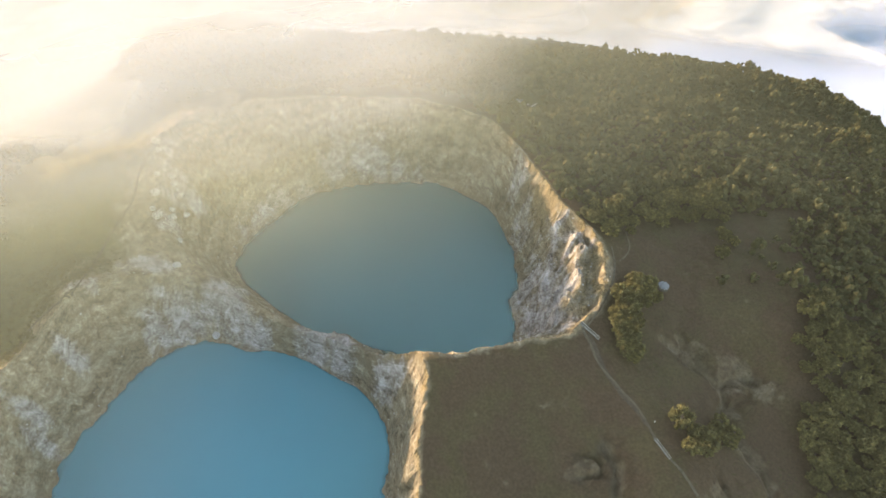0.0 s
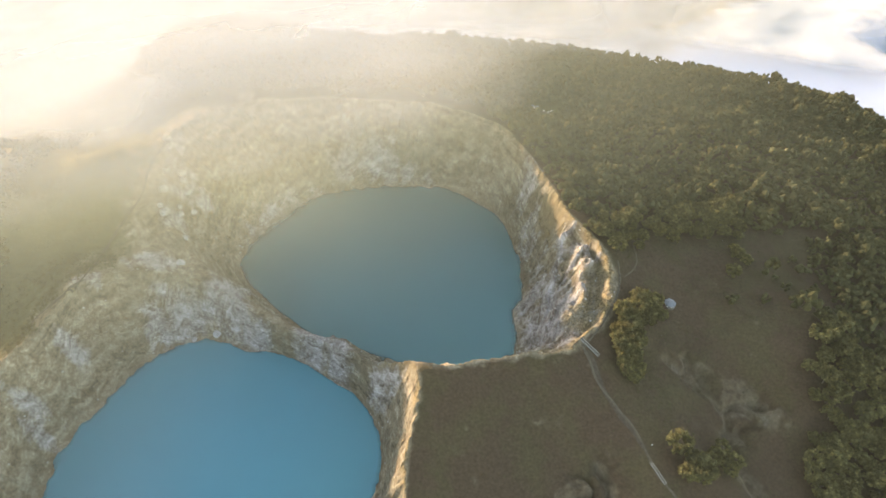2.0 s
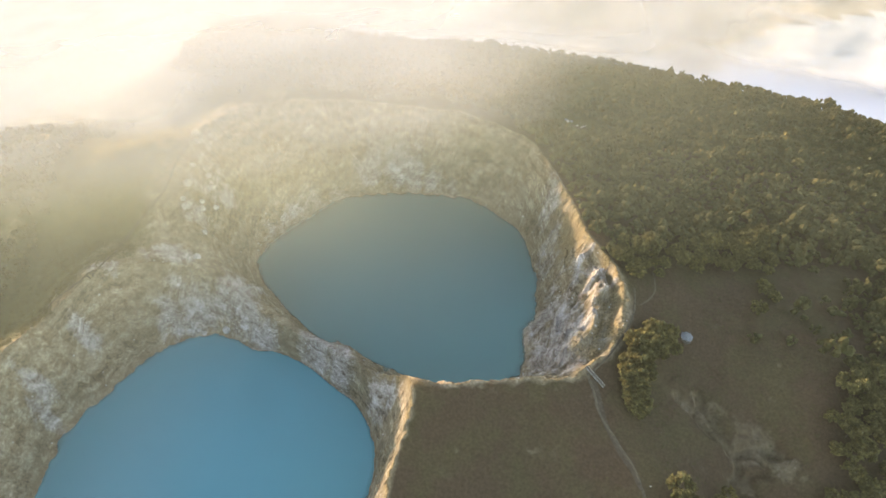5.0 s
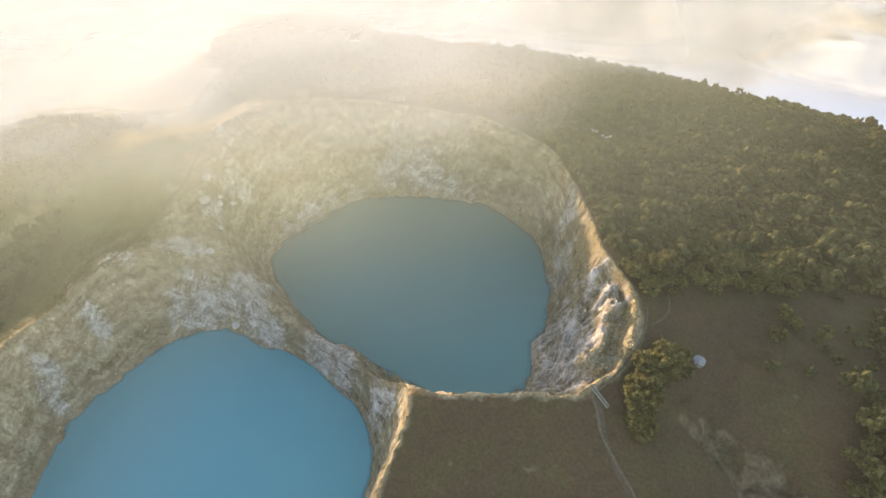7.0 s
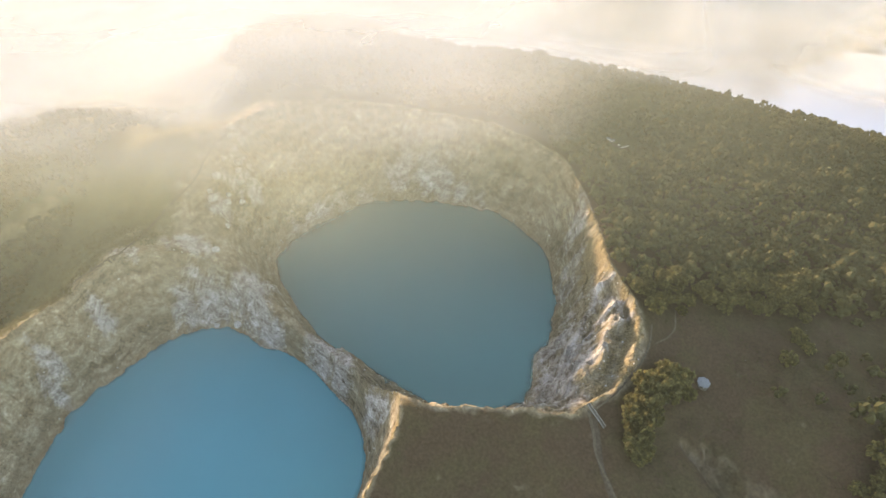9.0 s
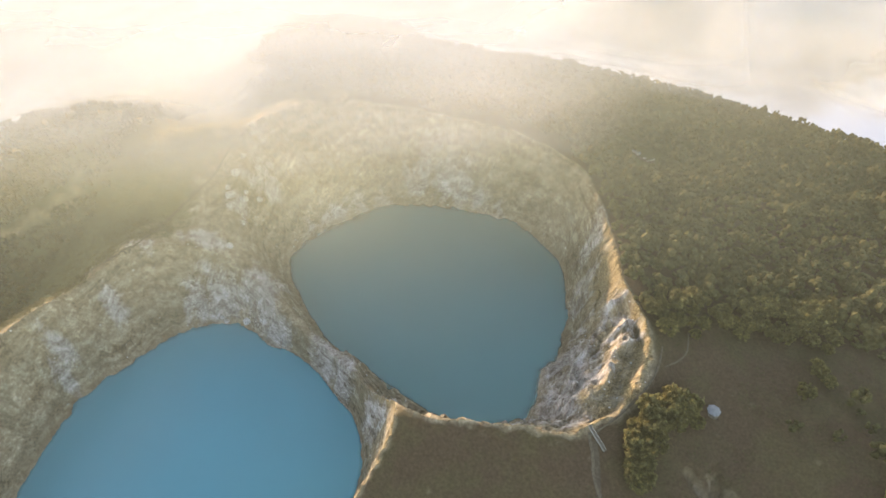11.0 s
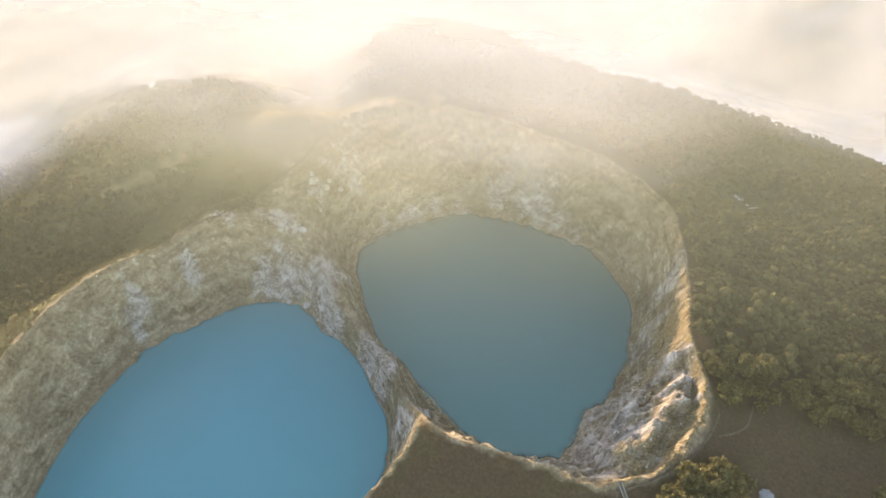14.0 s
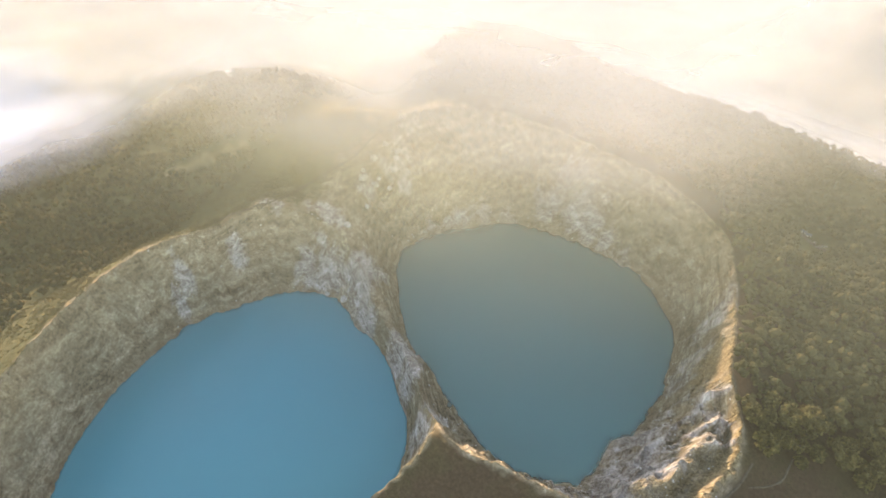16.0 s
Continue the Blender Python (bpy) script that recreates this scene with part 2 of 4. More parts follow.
    meadow = np.hypot(x + 495 - 50 * fx, y - 300 - 85 * fx) + 6 * fbm(x, y, 20, 3, 16)
    straw_and_sun = np.maximum(straw_and_sun, 0.7 * smooth(11, 6, meadow))
    pale = bleached
    qx, qy = x + 13 * fbm(x, y, 24, 5, 81, 0.6), y + 13 * fbm(x, y, 24, 5, 82, 0.6)
    for gx, gy, gr in PALE:
        pale = np.maximum(pale, np.exp(-((qx - gx) ** 2 + (qy - gy) ** 2) / (2.6 * gr * gr)))
    for gx, gy, gr in GULLIES:
        d = np.exp(-((x - gx) ** 2 + (y - gy) ** 2) / (2 * gr * gr))
        rock, pale = np.maximum(rock, 0.30 * smooth(0.50, 0.85, d + 1.0 * fbm(x, y, 16, 5, 15, 0.6))), np.maximum(pale, 0.16 * d)
    rock = np.maximum(rock, 0.32 * smooth(0.25, 0.6, cut + 0.5 * fbm(x, y, 12, 4, 97)))
    return out, {"rock": rock, "pale": pale, "grassy": np.maximum(smooth(-235, -300, x + ragged), smooth(610, 660, y + ragged)), "straw_and_sun": straw_and_sun, "band": band, "along": along, "up": up}


# ---- materials ----


def material(name, rough=0.9):
    m = bpy.data.materials.new(name)
    m.use_nodes = True
    b = m.node_tree.nodes["Principled BSDF"]
    b.inputs["Roughness"].default_value = rough
    b.inputs["Specular IOR Level"].default_value = 0.2
    return m, m.node_tree.nodes, m.node_tree.links, b


def ramp(nodes, links, value, stops):
    r = nodes.new("ShaderNodeValToRGB")
    while len(r.color_ramp.elements) < len(stops):
        r.color_ramp.elements.new(0.5)
    for e, (p, c) in zip(r.color_ramp.elements, stops):
        e.position, e.color = p, (*c, 1)
    links.new(value, r.inputs[0])
    return r.outputs[0]


def noise_at(nodes, links, scale, detail=6, rough=0.6, stretch=None, distortion=0.0):
    c = nodes.new("ShaderNodeTexCoord")
    n = nodes.new("ShaderNodeTexNoise")
    n.inputs["Scale"].default_value, n.inputs["Detail"].default_value = scale, detail
    n.inputs["Roughness"].default_value, n.inputs["Distortion"].default_value = rough, distortion
    if stretch:
        mp = nodes.new("ShaderNodeMapping")
        mp.inputs["Scale"].default_value = stretch
        links.new(c.outputs["Object"], mp.inputs[0])
        links.new(mp.outputs[0], n.inputs["Vector"])
    else:
        links.new(c.outputs["Object"], n.inputs["Vector"])
    return n.outputs["Fac"]


def mixed(nodes, links, fac, a, b, mode="MIX"):
    m = nodes.new("ShaderNodeMix")
    m.data_type, m.blend_type = "RGBA", mode
    for v, s in ((fac, m.inputs[0]), (a, m.inputs[6]), (b, m.inputs[7])):
        if isinstance(v, (int, float)):
            s.default_value = v
        elif isinstance(v, tuple):
            s.default_value = (*v, 1)
        else:
            links.new(v, s)
    return m.outputs[2]


def bumped(nodes, links, shader, height, strength, distance):
    b = nodes.new("ShaderNodeBump")
    b.inputs["Strength"].default_value, b.inputs["Distance"].default_value = strength, distance
    links.new(height, b.inputs["Height"])
    links.new(b.outputs[0], shader.inputs["Normal"])


def attribute(nodes, name):
    a = nodes.new("ShaderNodeAttribute")
    a.attribute_name = name
    return a.outputs["Fac"]


def ground_material():
    m, n, l, b = material("volcanic_ground", 0.95)
    fine, broad = noise_at(n, l, 0.45, 8, 0.7), noise_at(n, l, 0.03, 5)
    heath = ramp(n, l, fine, [(0.30, (0.036, 0.023, 0.0125)), (0.70, (0.072, 0.047, 0.028))])
    green = ramp(n, l, fine, [(0.30, (0.036, 0.028, 0.013)), (0.70, (0.072, 0.056, 0.027))])
    heath = mixed(n, l, ramp(n, l, broad, [(0.44, (0, 0, 0)), (0.62, (1, 1, 1))]), heath, green)
    sward = ramp(n, l, mixed(n, l, 0.4, fine, broad), [(0.34, (0.040, 0.042, 0.015)), (0.62, (0.098, 0.094, 0.036))])
    heath = mixed(n, l, attribute(n, "grassy"), heath, sward)
    # streaks that run down and along the crater walls
    comb = n.new("ShaderNodeCombineXYZ")
    l.new(attribute(n, "along"), comb.inputs[0])
    l.new(attribute(n, "up"), comb.inputs[1])
    down, strata = n.new("ShaderNodeTexNoise"), n.new("ShaderNodeTexNoise")
    for tex, sx, sy in ((down, 0.22, 0.07), (strata, 0.030, 0.13)):
        mp = n.new("ShaderNodeMapping")
        mp.inputs["Scale"].default_value = (sx, sy, 1)
        l.new(comb.outputs[0], mp.inputs[0])
        l.new(mp.outputs[0], tex.inputs["Vector"])
        tex.inputs["Scale"].default_value, tex.inputs["Detail"].default_value, tex.inputs["Roughness"].default_value, tex.inputs["Distortion"].default_value = 1.0, 8, 0.66, 0.0
    layers = mixed(n, l, ramp(n, l, noise_at(n, l, 0.02, 3), [(0.38, (0.3, 0.3, 0.3)), (0.6, (1, 1, 1))]), down.outputs["Fac"], strata.outputs["Fac"])
    rill, half = n.new("ShaderNodeTexNoise"), n.new("ShaderNodeMath")
    rill.noise_type, rill.normalize = "RIDGED_MULTIFRACTAL", True
    mp = n.new("ShaderNodeMapping")
    mp.inputs["Scale"].default_value = (0.085, 0.030, 1)
    l.new(comb.outputs[0], mp.inputs[0])
    l.new(mp.outputs[0], rill.inputs["Vector"])
    rill.inputs["Scale"].default_value, rill.inputs["Detail"].default_value, rill.inputs["Roughness"].default_value, rill.inputs["Distortion"].default_value = 1.0, 6, 0.6, 0.15
    half.operation = "MULTIPLY"
    half.inputs[1].default_value = 0.5
    l.new(rill.outputs["Fac"], half.inputs[0])
    veins = n.new("ShaderNodeTexNoise")
    veins.noise_type, veins.normalize = "RIDGED_MULTIFRACTAL", True
    vc = n.new("ShaderNodeTexCoord")
    l.new(vc.outputs["Object"], veins.inputs["Vector"])
    veins.inputs["Scale"].default_value, veins.inputs["Detail"].default_value, veins.inputs["Roughness"].default_value, veins.inputs["Distortion"].default_value = 0.055, 7, 0.62, 0.8
    third = n.new("ShaderNodeMath")
    third.operation = "MULTIPLY"
    third.inputs[1].default_value = 0.62
    l.new(veins.outputs["Fac"], third.inputs[0])
    crumb = mixed(n, l, 0.42, layers, noise_at(n, l, 0.10, 9, 0.64, None, 0.8))
    crumb = mixed(n, l, 0.14, crumb, half.outputs[0])
    crumb = mixed(n, l, 0.16, crumb, third.outputs[0])
    crumb = mixed(n, l, 0.26, crumb, noise_at(n, l, 0.40, 6, 0.75))
    bed, bed_map = n.new("ShaderNodeTexNoise"), n.new("ShaderNodeMapping")
    bed_map.inputs["Scale"].default_value, bed_map.inputs["Rotation"].default_value = (0.016, 0.15, 1), (0, 0, 0.22)
    l.new(comb.outputs[0], bed_map.inputs[0])
    l.new(bed_map.outputs[0], bed.inputs["Vector"])
    bed.inputs["Scale"].default_value, bed.inputs["Detail"].default_value, bed.inputs["Roughness"].default_value, bed.inputs["Distortion"].default_value = 1.0, 7, 0.68, 0.5
    crumb = mixed(n, l, 0.16, crumb, bed.outputs["Fac"])
    spreadout = n.new("ShaderNodeMath")
    spreadout.operation = "MULTIPLY_ADD"
    spreadout.inputs[1].default_value, spreadout.inputs[2].default_value = 1.6, -0.265
    l.new(crumb, spreadout.inputs[0])
    crumb = spreadout.outputs[0]
    stone = ramp(n, l, crumb, [(0.31, (0.085, 0.064, 0.040)), (0.39, (0.190, 0.150, 0.098)), (0.45, (0.270, 0.222, 0.155)), (0.53, (0.42, 0.375, 0.305))])
    moss = ramp(n, l, crumb, [(0.31, (0.070, 0.055, 0.034)), (0.41, (0.158, 0.130, 0.088)), (0.53, (0.285, 0.248, 0.178))])
    stone = mixed(n, l, ramp(n, l, noise_at(n, l, 0.022, 5, 0.6), [(0.40, (0, 0, 0)), (0.52, (0.9, 0.9, 0.9))]), stone, moss)
    white = ramp(n, l, crumb, [(0.31, (0.10, 0.082, 0.068)), (0.38, (0.215, 0.192, 0.178)), (0.44, (0.335, 0.315, 0.308)), (0.53, (0.50, 0.485, 0.485))])
    spread = n.new("ShaderNodeMath")
    spread.operation = "MULTIPLY_ADD"
    patch = mixed(n, l, 0.5, down.outputs["Fac"], noise_at(n, l, 0.05, 9, 0.68))
    l.new(patch, spread.inputs[0])
    spread.inputs[1].default_value = 2.4
    shift = n.new("ShaderNodeMath")
    shift.operation = "SUBTRACT"
    l.new(attribute(n, "pale"), shift.inputs[0])
    shift.inputs[1].default_value = 1.0
    l.new(shift.outputs[0], spread.inputs[2])
    stone = mixed(n, l, ramp(n, l, spread.outputs[0], [(0.56, (0, 0, 0)), (0.98, (0.85, 0.85, 0.85))]), stone, white)
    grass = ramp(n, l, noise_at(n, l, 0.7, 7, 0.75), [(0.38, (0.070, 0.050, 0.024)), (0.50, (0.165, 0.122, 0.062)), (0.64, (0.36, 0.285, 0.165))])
    stone = mixed(n, l, attribute(n, "band"), stone, ramp(n, l, crumb, [(0.32, (0.13, 0.092, 0.056)), (0.56, (0.33, 0.255, 0.17))]))
    color = mixed(n, l, attribute(n, "rock"), heath, stone)
    # dry grass, and the sunlit rim strip painted in the same gold
    color = mixed(n, l, attribute(n, "straw_and_sun"), color, grass)
    l.new(color, b.inputs["Base Color"])
    bumped(n, l, b, crumb, 0.8, 2.5)
    return m


def water_material(name, deep, rough, shallows=False):
    m, n, l, b = material(name, rough)
    b.inputs["Specular IOR Level"].default_value = 0.5
    broad = noise_at(n, l, 0.01, 3)
    l.new(mixed(n, l, broad, deep, tuple(0.85 * v for v in deep)), b.inputs["Base Color"])
    bumped(n, l, b, noise_at(n, l, 0.6, 4), 0.15, 0.2)
    if shallows:
        l.new(attribute(n, "deep"), b.inputs["Alpha"])
    return m


GROUND = ground_material()
WATER_1 = water_material("turquoise_crater_water", (0.034, 0.240, 0.305), 0.3, True)
WATER_2 = water_material("green_blue_crater_water", (0.041, 0.158, 0.172), 0.3, True)


# ---- the ground: one sheet out to the horizon ----


def sheet_mesh(name, xs, ys, z, mat, attributes=None, smooth_faces=True):
    nx, ny = len(xs), len(ys)
    gx, gy = np.meshgrid(xs, ys)
    co = np.stack([gx, gy, z], -1).reshape(-1, 3).astype(np.float32)
    i = np.arange((ny - 1) * nx).reshape(ny - 1, nx)[:, :-1].ravel()
    quads = np.stack([i, i + 1, i + 1 + nx, i + nx], 1).astype(np.int32)
    return array_mesh(name, co, quads, mat, attributes, smooth_faces)


def array_mesh(name, co, faces, mat, attributes=None, smooth_faces=True):
    me = bpy.data.meshes.new(name)
    k = faces.shape[1]
    me.vertices.add(len(co))
    me.vertices.foreach_set("co", np.ascontiguousarray(co, np.float32).ravel())
    me.loops.add(faces.size)
    me.loops.foreach_set("vertex_index", np.ascontiguousarray(faces, np.int32).ravel())
    me.polygons.add(len(faces))
    me.polygons.foreach_set("loop_start", np.arange(0, faces.size, k, dtype=np.int32))
    me.polygons.foreach_set("use_smooth", np.broadcast_to(smooth_faces, len(faces)).copy())
    for key, values in (attributes or {}).items():
        me.attributes.new(key, "FLOAT", "POINT").data.foreach_set("value", np.asarray(values, np.float32).ravel())
    me.materials.append(mat)
    me.update()
    me.validate()
    return me


def spaced(lo, hi, step, reach):
    mid = list(np.arange(lo, hi + 0.1, step))
    a, b, s = lo, hi, step
    left, right = [], []
    while a > -reach or b < reach:
        s *= 1.12
        a, b = a - s, b + s
        left.append(a), right.append(b)
    return np.array(left[::-1] + mid + right)


gx_, gy_ = spaced(-345, 290, 1.4, 4600), spaced(100, 640, 1.4, 4600)
GX, GY = np.meshgrid(gx_, gy_)
GZ, MAKE = terrain(GX, GY)
craggy = MAKE["rock"][:-1, :-1] > 0.55
ground = tagged(new("ground", sheet_mesh("ground", gx_, gy_, GZ, GROUND, MAKE, ~craggy.ravel())), "volcanic mountain with two steep grey rocky craters and dark heath slopes", "ground", kind="structure")


def lake(name, centre, shore, level, mat, label):
    """A level sheet of water, opaque in the deep and clear over the shallows."""
    a = np.radians(np.arange(0, 360, 1.0))
    ends = around(shore, centre, centre[0] + np.cos(a), centre[1] + np.sin(a))
    rings = [0.0, 0.35, 0.6, 0.72] + list(np.linspace(0.78, 1.0, 14)) + [1.03, 1.06, 1.1, 1.14]
    x = np.stack([centre[0] + f * ends * np.cos(a) for f in rings])
    y = np.stack([centre[1] + f * ends * np.sin(a) for f in rings])
    deep = 0.55 + 0.45 * smooth(0.2, 2.2, level - terrain(x, y)[0])
    i = np.arange(len(rings) - 1)[:, None] * 360
    k = np.arange(360)[None]
    quads = np.stack([i + k, i + 360 + k, i + 360 + (k + 1) % 360, i + (k + 1) % 360], -1).reshape(-1, 4)
    co = np.stack([x, y, np.full_like(x, level)], -1).reshape(-1, 3)
    me = array_mesh(name, co, quads, mat, {"deep": deep})
    return tagged(new(name, me), label, "lake", kind="structure")


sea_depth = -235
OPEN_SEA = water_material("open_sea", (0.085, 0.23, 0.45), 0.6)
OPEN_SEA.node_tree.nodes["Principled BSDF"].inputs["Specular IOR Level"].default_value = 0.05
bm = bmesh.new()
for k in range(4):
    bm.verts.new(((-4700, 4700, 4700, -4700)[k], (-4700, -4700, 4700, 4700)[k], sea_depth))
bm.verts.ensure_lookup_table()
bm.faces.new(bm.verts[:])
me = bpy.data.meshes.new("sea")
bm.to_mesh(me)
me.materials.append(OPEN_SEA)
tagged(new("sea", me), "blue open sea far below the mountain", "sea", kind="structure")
lake("water_1", CENTRE_1, SHORE_1, LAKE_1, WATER_1, "calm opaque bright turquoise water of the crater lake")
lake("water_2", CENTRE_2, SHORE_2, LAKE_2, WATER_2, "calm opaque dark blue-green water of the crater lake")

# ---- cloud and mist ----


def mist_material(name, lift, color):
    """White droplets: as thick as the mesh says, catching the low sun from whichever side it comes."""
    m, n, l, b = material(name, 1.0)
    n.remove(b)
    out = n["Material Output"]
    facing = n.new("ShaderNodeCombineXYZ")
    for k in range(3):
        facing.inputs[k].default_value = to_sun[k]
    sunlit, soft = n.new("ShaderNodeBsdfDiffuse"), n.new("ShaderNodeBsdfDiffuse")
    sunlit.inputs["Color"].default_value = soft.inputs["Color"].default_value = (*color, 1)
    l.new(facing.outputs[0], sunlit.inputs["Normal"])
    body, clear, mix = n.new("ShaderNodeMixShader"), n.new("ShaderNodeBsdfTransparent"), n.new("ShaderNodeMixShader")
    body.inputs[0].default_value = lift
    l.new(soft.outputs[0], body.inputs[1])
    l.new(sunlit.outputs[0], body.inputs[2])
    l.new(attribute(n, "thick"), mix.inputs[0])
    l.new(clear.outputs[0], mix.inputs[1])
    l.new(body.outputs[0], mix.inputs[2])
    l.new(mix.outputs[0], out.inputs["Surface"])
    return m


CLOUD, MIST = mist_material("cloud", 0.36, (0.60, 0.69, 0.885)), mist_material("mist", 0.36, (0.565, 0.572, 0.565))
HAZE = mist_material("volcanic_haze", 0.05, (0.445, 0.425, 0.285))
cx_, cy_ = spaced(-900, 1100, 16, 4600), spaced(0, 1700, 16, 4600)
CX, CY = np.meshgrid(cx_, cy_)
CZ = -60 + 12 * fbm(CX, CY, 520, 2, 21) + 1.5 * fbm(CX, CY, 120, 2, 22)
gap = np.exp(-((CX - 850) / 190) ** 2 - ((CY - 1090) / 130) ** 2)
thin = 0.50 * smooth(-140, 200, CX + 0.2 * (CY - 1200)) * smooth(-0.9, 0.6, fbm(CX + 0.5 * CY, CY * 1.6 - 0.3 * CX, 520, 4, 27, 0.42))
thick = np.clip(1 - thin - 1.0 * gap * smooth(-0.9, 0.1, fbm(CX + 0.6 * CY, CY * 1.5 - 0.4 * CX, 300, 4, 23, 0.45)), 0, 1)
tagged(new("cloud_sea", sheet_mesh("cloud_sea", cx_, cy_, CZ, CLOUD, {"thick": thick})), "white sea of morning cloud round the mountain", "cloud", kind="stuff").visible_shadow = False


def mist_mesh(name, x, y, z, alpha, mat):
    """A sheet of mist, without the parts where there is none."""
    ny, nx = x.shape
    alpha = np.where(alpha < 0.012, 0, alpha)
    i = np.arange((ny - 1) * nx).reshape(ny - 1, nx)[:, :-1].ravel()
    quads = np.stack([i, i + 1, i + 1 + nx, i + nx], 1)
    flat = alpha.ravel()
    quads = quads[flat[quads].max(1) > 0]
    used, back = np.unique(quads, return_inverse=True)
    co = np.stack([x, y, z], -1).reshape(-1, 3)[used]
    ob = new(name, array_mesh(name, co, back.reshape(quads.shape), mat, {"thick": flat[used]}))
    ob.visible_shadow = False       # thin enough for the sun to come through
    return ob


def cloud_tongue():
    """The bright tongue of cloud that rolls against the north-eastern slope, above the general sea of cloud."""
    x, y = np.meshgrid(np.arange(180, 1500, 11.0), np.arange(760, 1900, 11.0))
    roll = fbm(x + 0.6 * y, y - 0.5 * x, 190, 5, 29, 0.5)
    low = y - (1105 - 0.36 * (x - 330)) + 55 * roll
    high = (1125 + 1.25 * (x - 340)) - y + 110 * roll
    alpha = smooth(-25, 60, low) * smooth(-60, 200, high) * smooth(200, 330, x) * (0.93 + 0.12 * roll)
    gap = np.exp(-((x - 850) / 170) ** 2 - ((y - 1085 + 0.1 * (x - 850)) / 100) ** 2)
    alpha = np.clip(alpha * (1 - 0.95 * smooth(0.15, 0.7, gap + 1.1 * roll)), 0, 0.97)
    z = -38 + 7 * roll
    ob = mist_mesh("cloud_tongue", x, y, z, alpha, mist_material("sunlit_cloud", 0.55, (0.66, 0.71, 0.79)))
    return tagged(ob, "bright billowing tongue of white cloud against the mountain side", "cloud", kind="stuff")


cloud_tongue()


def mist_layer(level, density, seed, mat, label):
    """One drifting layer of mist over the far rims, thin towards the near lake and dense towards the sun."""
    xs, ys = np.arange(-1500, 1300, 19.0), np.arange(-60, 2000, 19.0)
    x, y = np.meshgrid(xs, ys)
    alpha = density(x, y, -0.6 * (x + 40) + 0.8 * (y - 330))
    alpha = np.clip(alpha, 0, 0.99) * smooth(0, 200, x + 1500) * smooth(0, 90, y + 60)
    alpha = np.where(alpha < 0.015, 0, alpha - 0.015)
    z = level + 4 * fbm(x, y, 260, 2, seed + 5)
    ob = mist_mesh("mist", x, y, z, alpha, mat)
    return tagged(ob, label, "mist", kind="stuff")


def haze(x, y, toward, seed):
    streaks = fbm(x * 0.8 + y * 0.3, y - x * 0.5, 170, 5, seed, 0.55)
    east = 0.058 + 0.05 * np.exp(-((x - 270) / 150) ** 2 - ((y - 470) / 110) ** 2) * (1 + 0.8 * streaks)
    west = 0.20 * smooth(-190, -330, x + 40 * streaks) * smooth(230, 420, y + 30 * streaks) + 0.05 * smooth(-90, -230, x + 40 * streaks)
    low = smooth(-160, 270, toward + 50 * streaks) * (0.3 + 0.7 * smooth(170, 420, y + 40 * streaks)) * (1 - 0.25 * smooth(0, 150, x + 40 * streaks))
    drift = 0.32 * np.exp(-((x + 150) / 62) ** 2 - ((y - 408) / 58) ** 2) * (1 + 0.9 * streaks)
    return 1 - (1 - 0.44 * low) * (1 - east) * (1 - west) * (1 - drift)


def veil(x, y, toward, seed):
    toward = -0.35 * (x + 40) + 0.94 * (y - 330)
    streaks = fbm(x * 0.8 + y * 0.3, y - x * 0.5, 170, 5, seed, 0.55)
    drift = fbm(x + 0.5 * y, y * 1.4 - 0.6 * x, 110, 5, seed + 40, 0.55)
    wisps = 0.36 * smooth(0.0, 0.55, drift) * smooth(-20, 160, toward) * smooth(110, 0, x)
    return 1 - (1 - 0.76 * smooth(20, 380, toward + 70 * streaks) * (1 - 0.8 * smooth(-60, 130, x + 40 * streaks))) * (1 - wisps)


# the haze and the mist are each several thin sheets, one above the other
for level, seed in ((130, 61), (141, 64)):
    mist_layer(level, lambda x, y, s, k=seed: np.minimum(1 - (1 - haze(x, y, s, k)) ** 0.5, 0.30), seed, HAZE, "thin yellowish volcanic haze over the craters")
for level, seed in ((166, 93), (177, 95), (188, 97)):
    mist_layer(level, lambda x, y, s, k=seed: np.minimum(1 - (1 - veil(x, y, s, k)) ** 0.36, 0.46), seed, MIST, "soft white morning mist above the far slopes")


def fog_sheet(level, most, seed):
    """Cloud that lies in the hollows behind the mountain and in the western valley, thinning out against the slopes."""
    xs, ys = np.arange(-1700, 700, 20.0), np.arange(0, 2200, 20.0)
    x, y = np.meshgrid(xs, ys)
    roll = fbm(x, y, 210, 5, seed, 0.55)
    z = level - 28 * smooth(-380, -620, x) + 14 * roll
    north, valley = smooth(800, 900, y + 40 * roll) * smooth(330, 90, x), smooth(-560, -720, x + 0.15 * (y - 300) + 60 * roll)
    out = np.maximum.reduce([north, valley, smooth(-310, -370, x + 20 * roll) * smooth(490, 560, y + 30 * roll) * 0.62])
    alpha = most * out * smooth(2, 36, z - terrain(x, y)[0] + 10 * roll)
    ob = mist_mesh("fog_bank", x, y, z, np.clip(alpha, 0, 0.98), CLOUD)
    return tagged(ob, "dense white cloud lying behind the mountain and in the western valley", "fog", kind="stuff")


fog_sheet(86, 0.72, 131)
fog_sheet(62, 0.9, 137)

# ---- trees ----


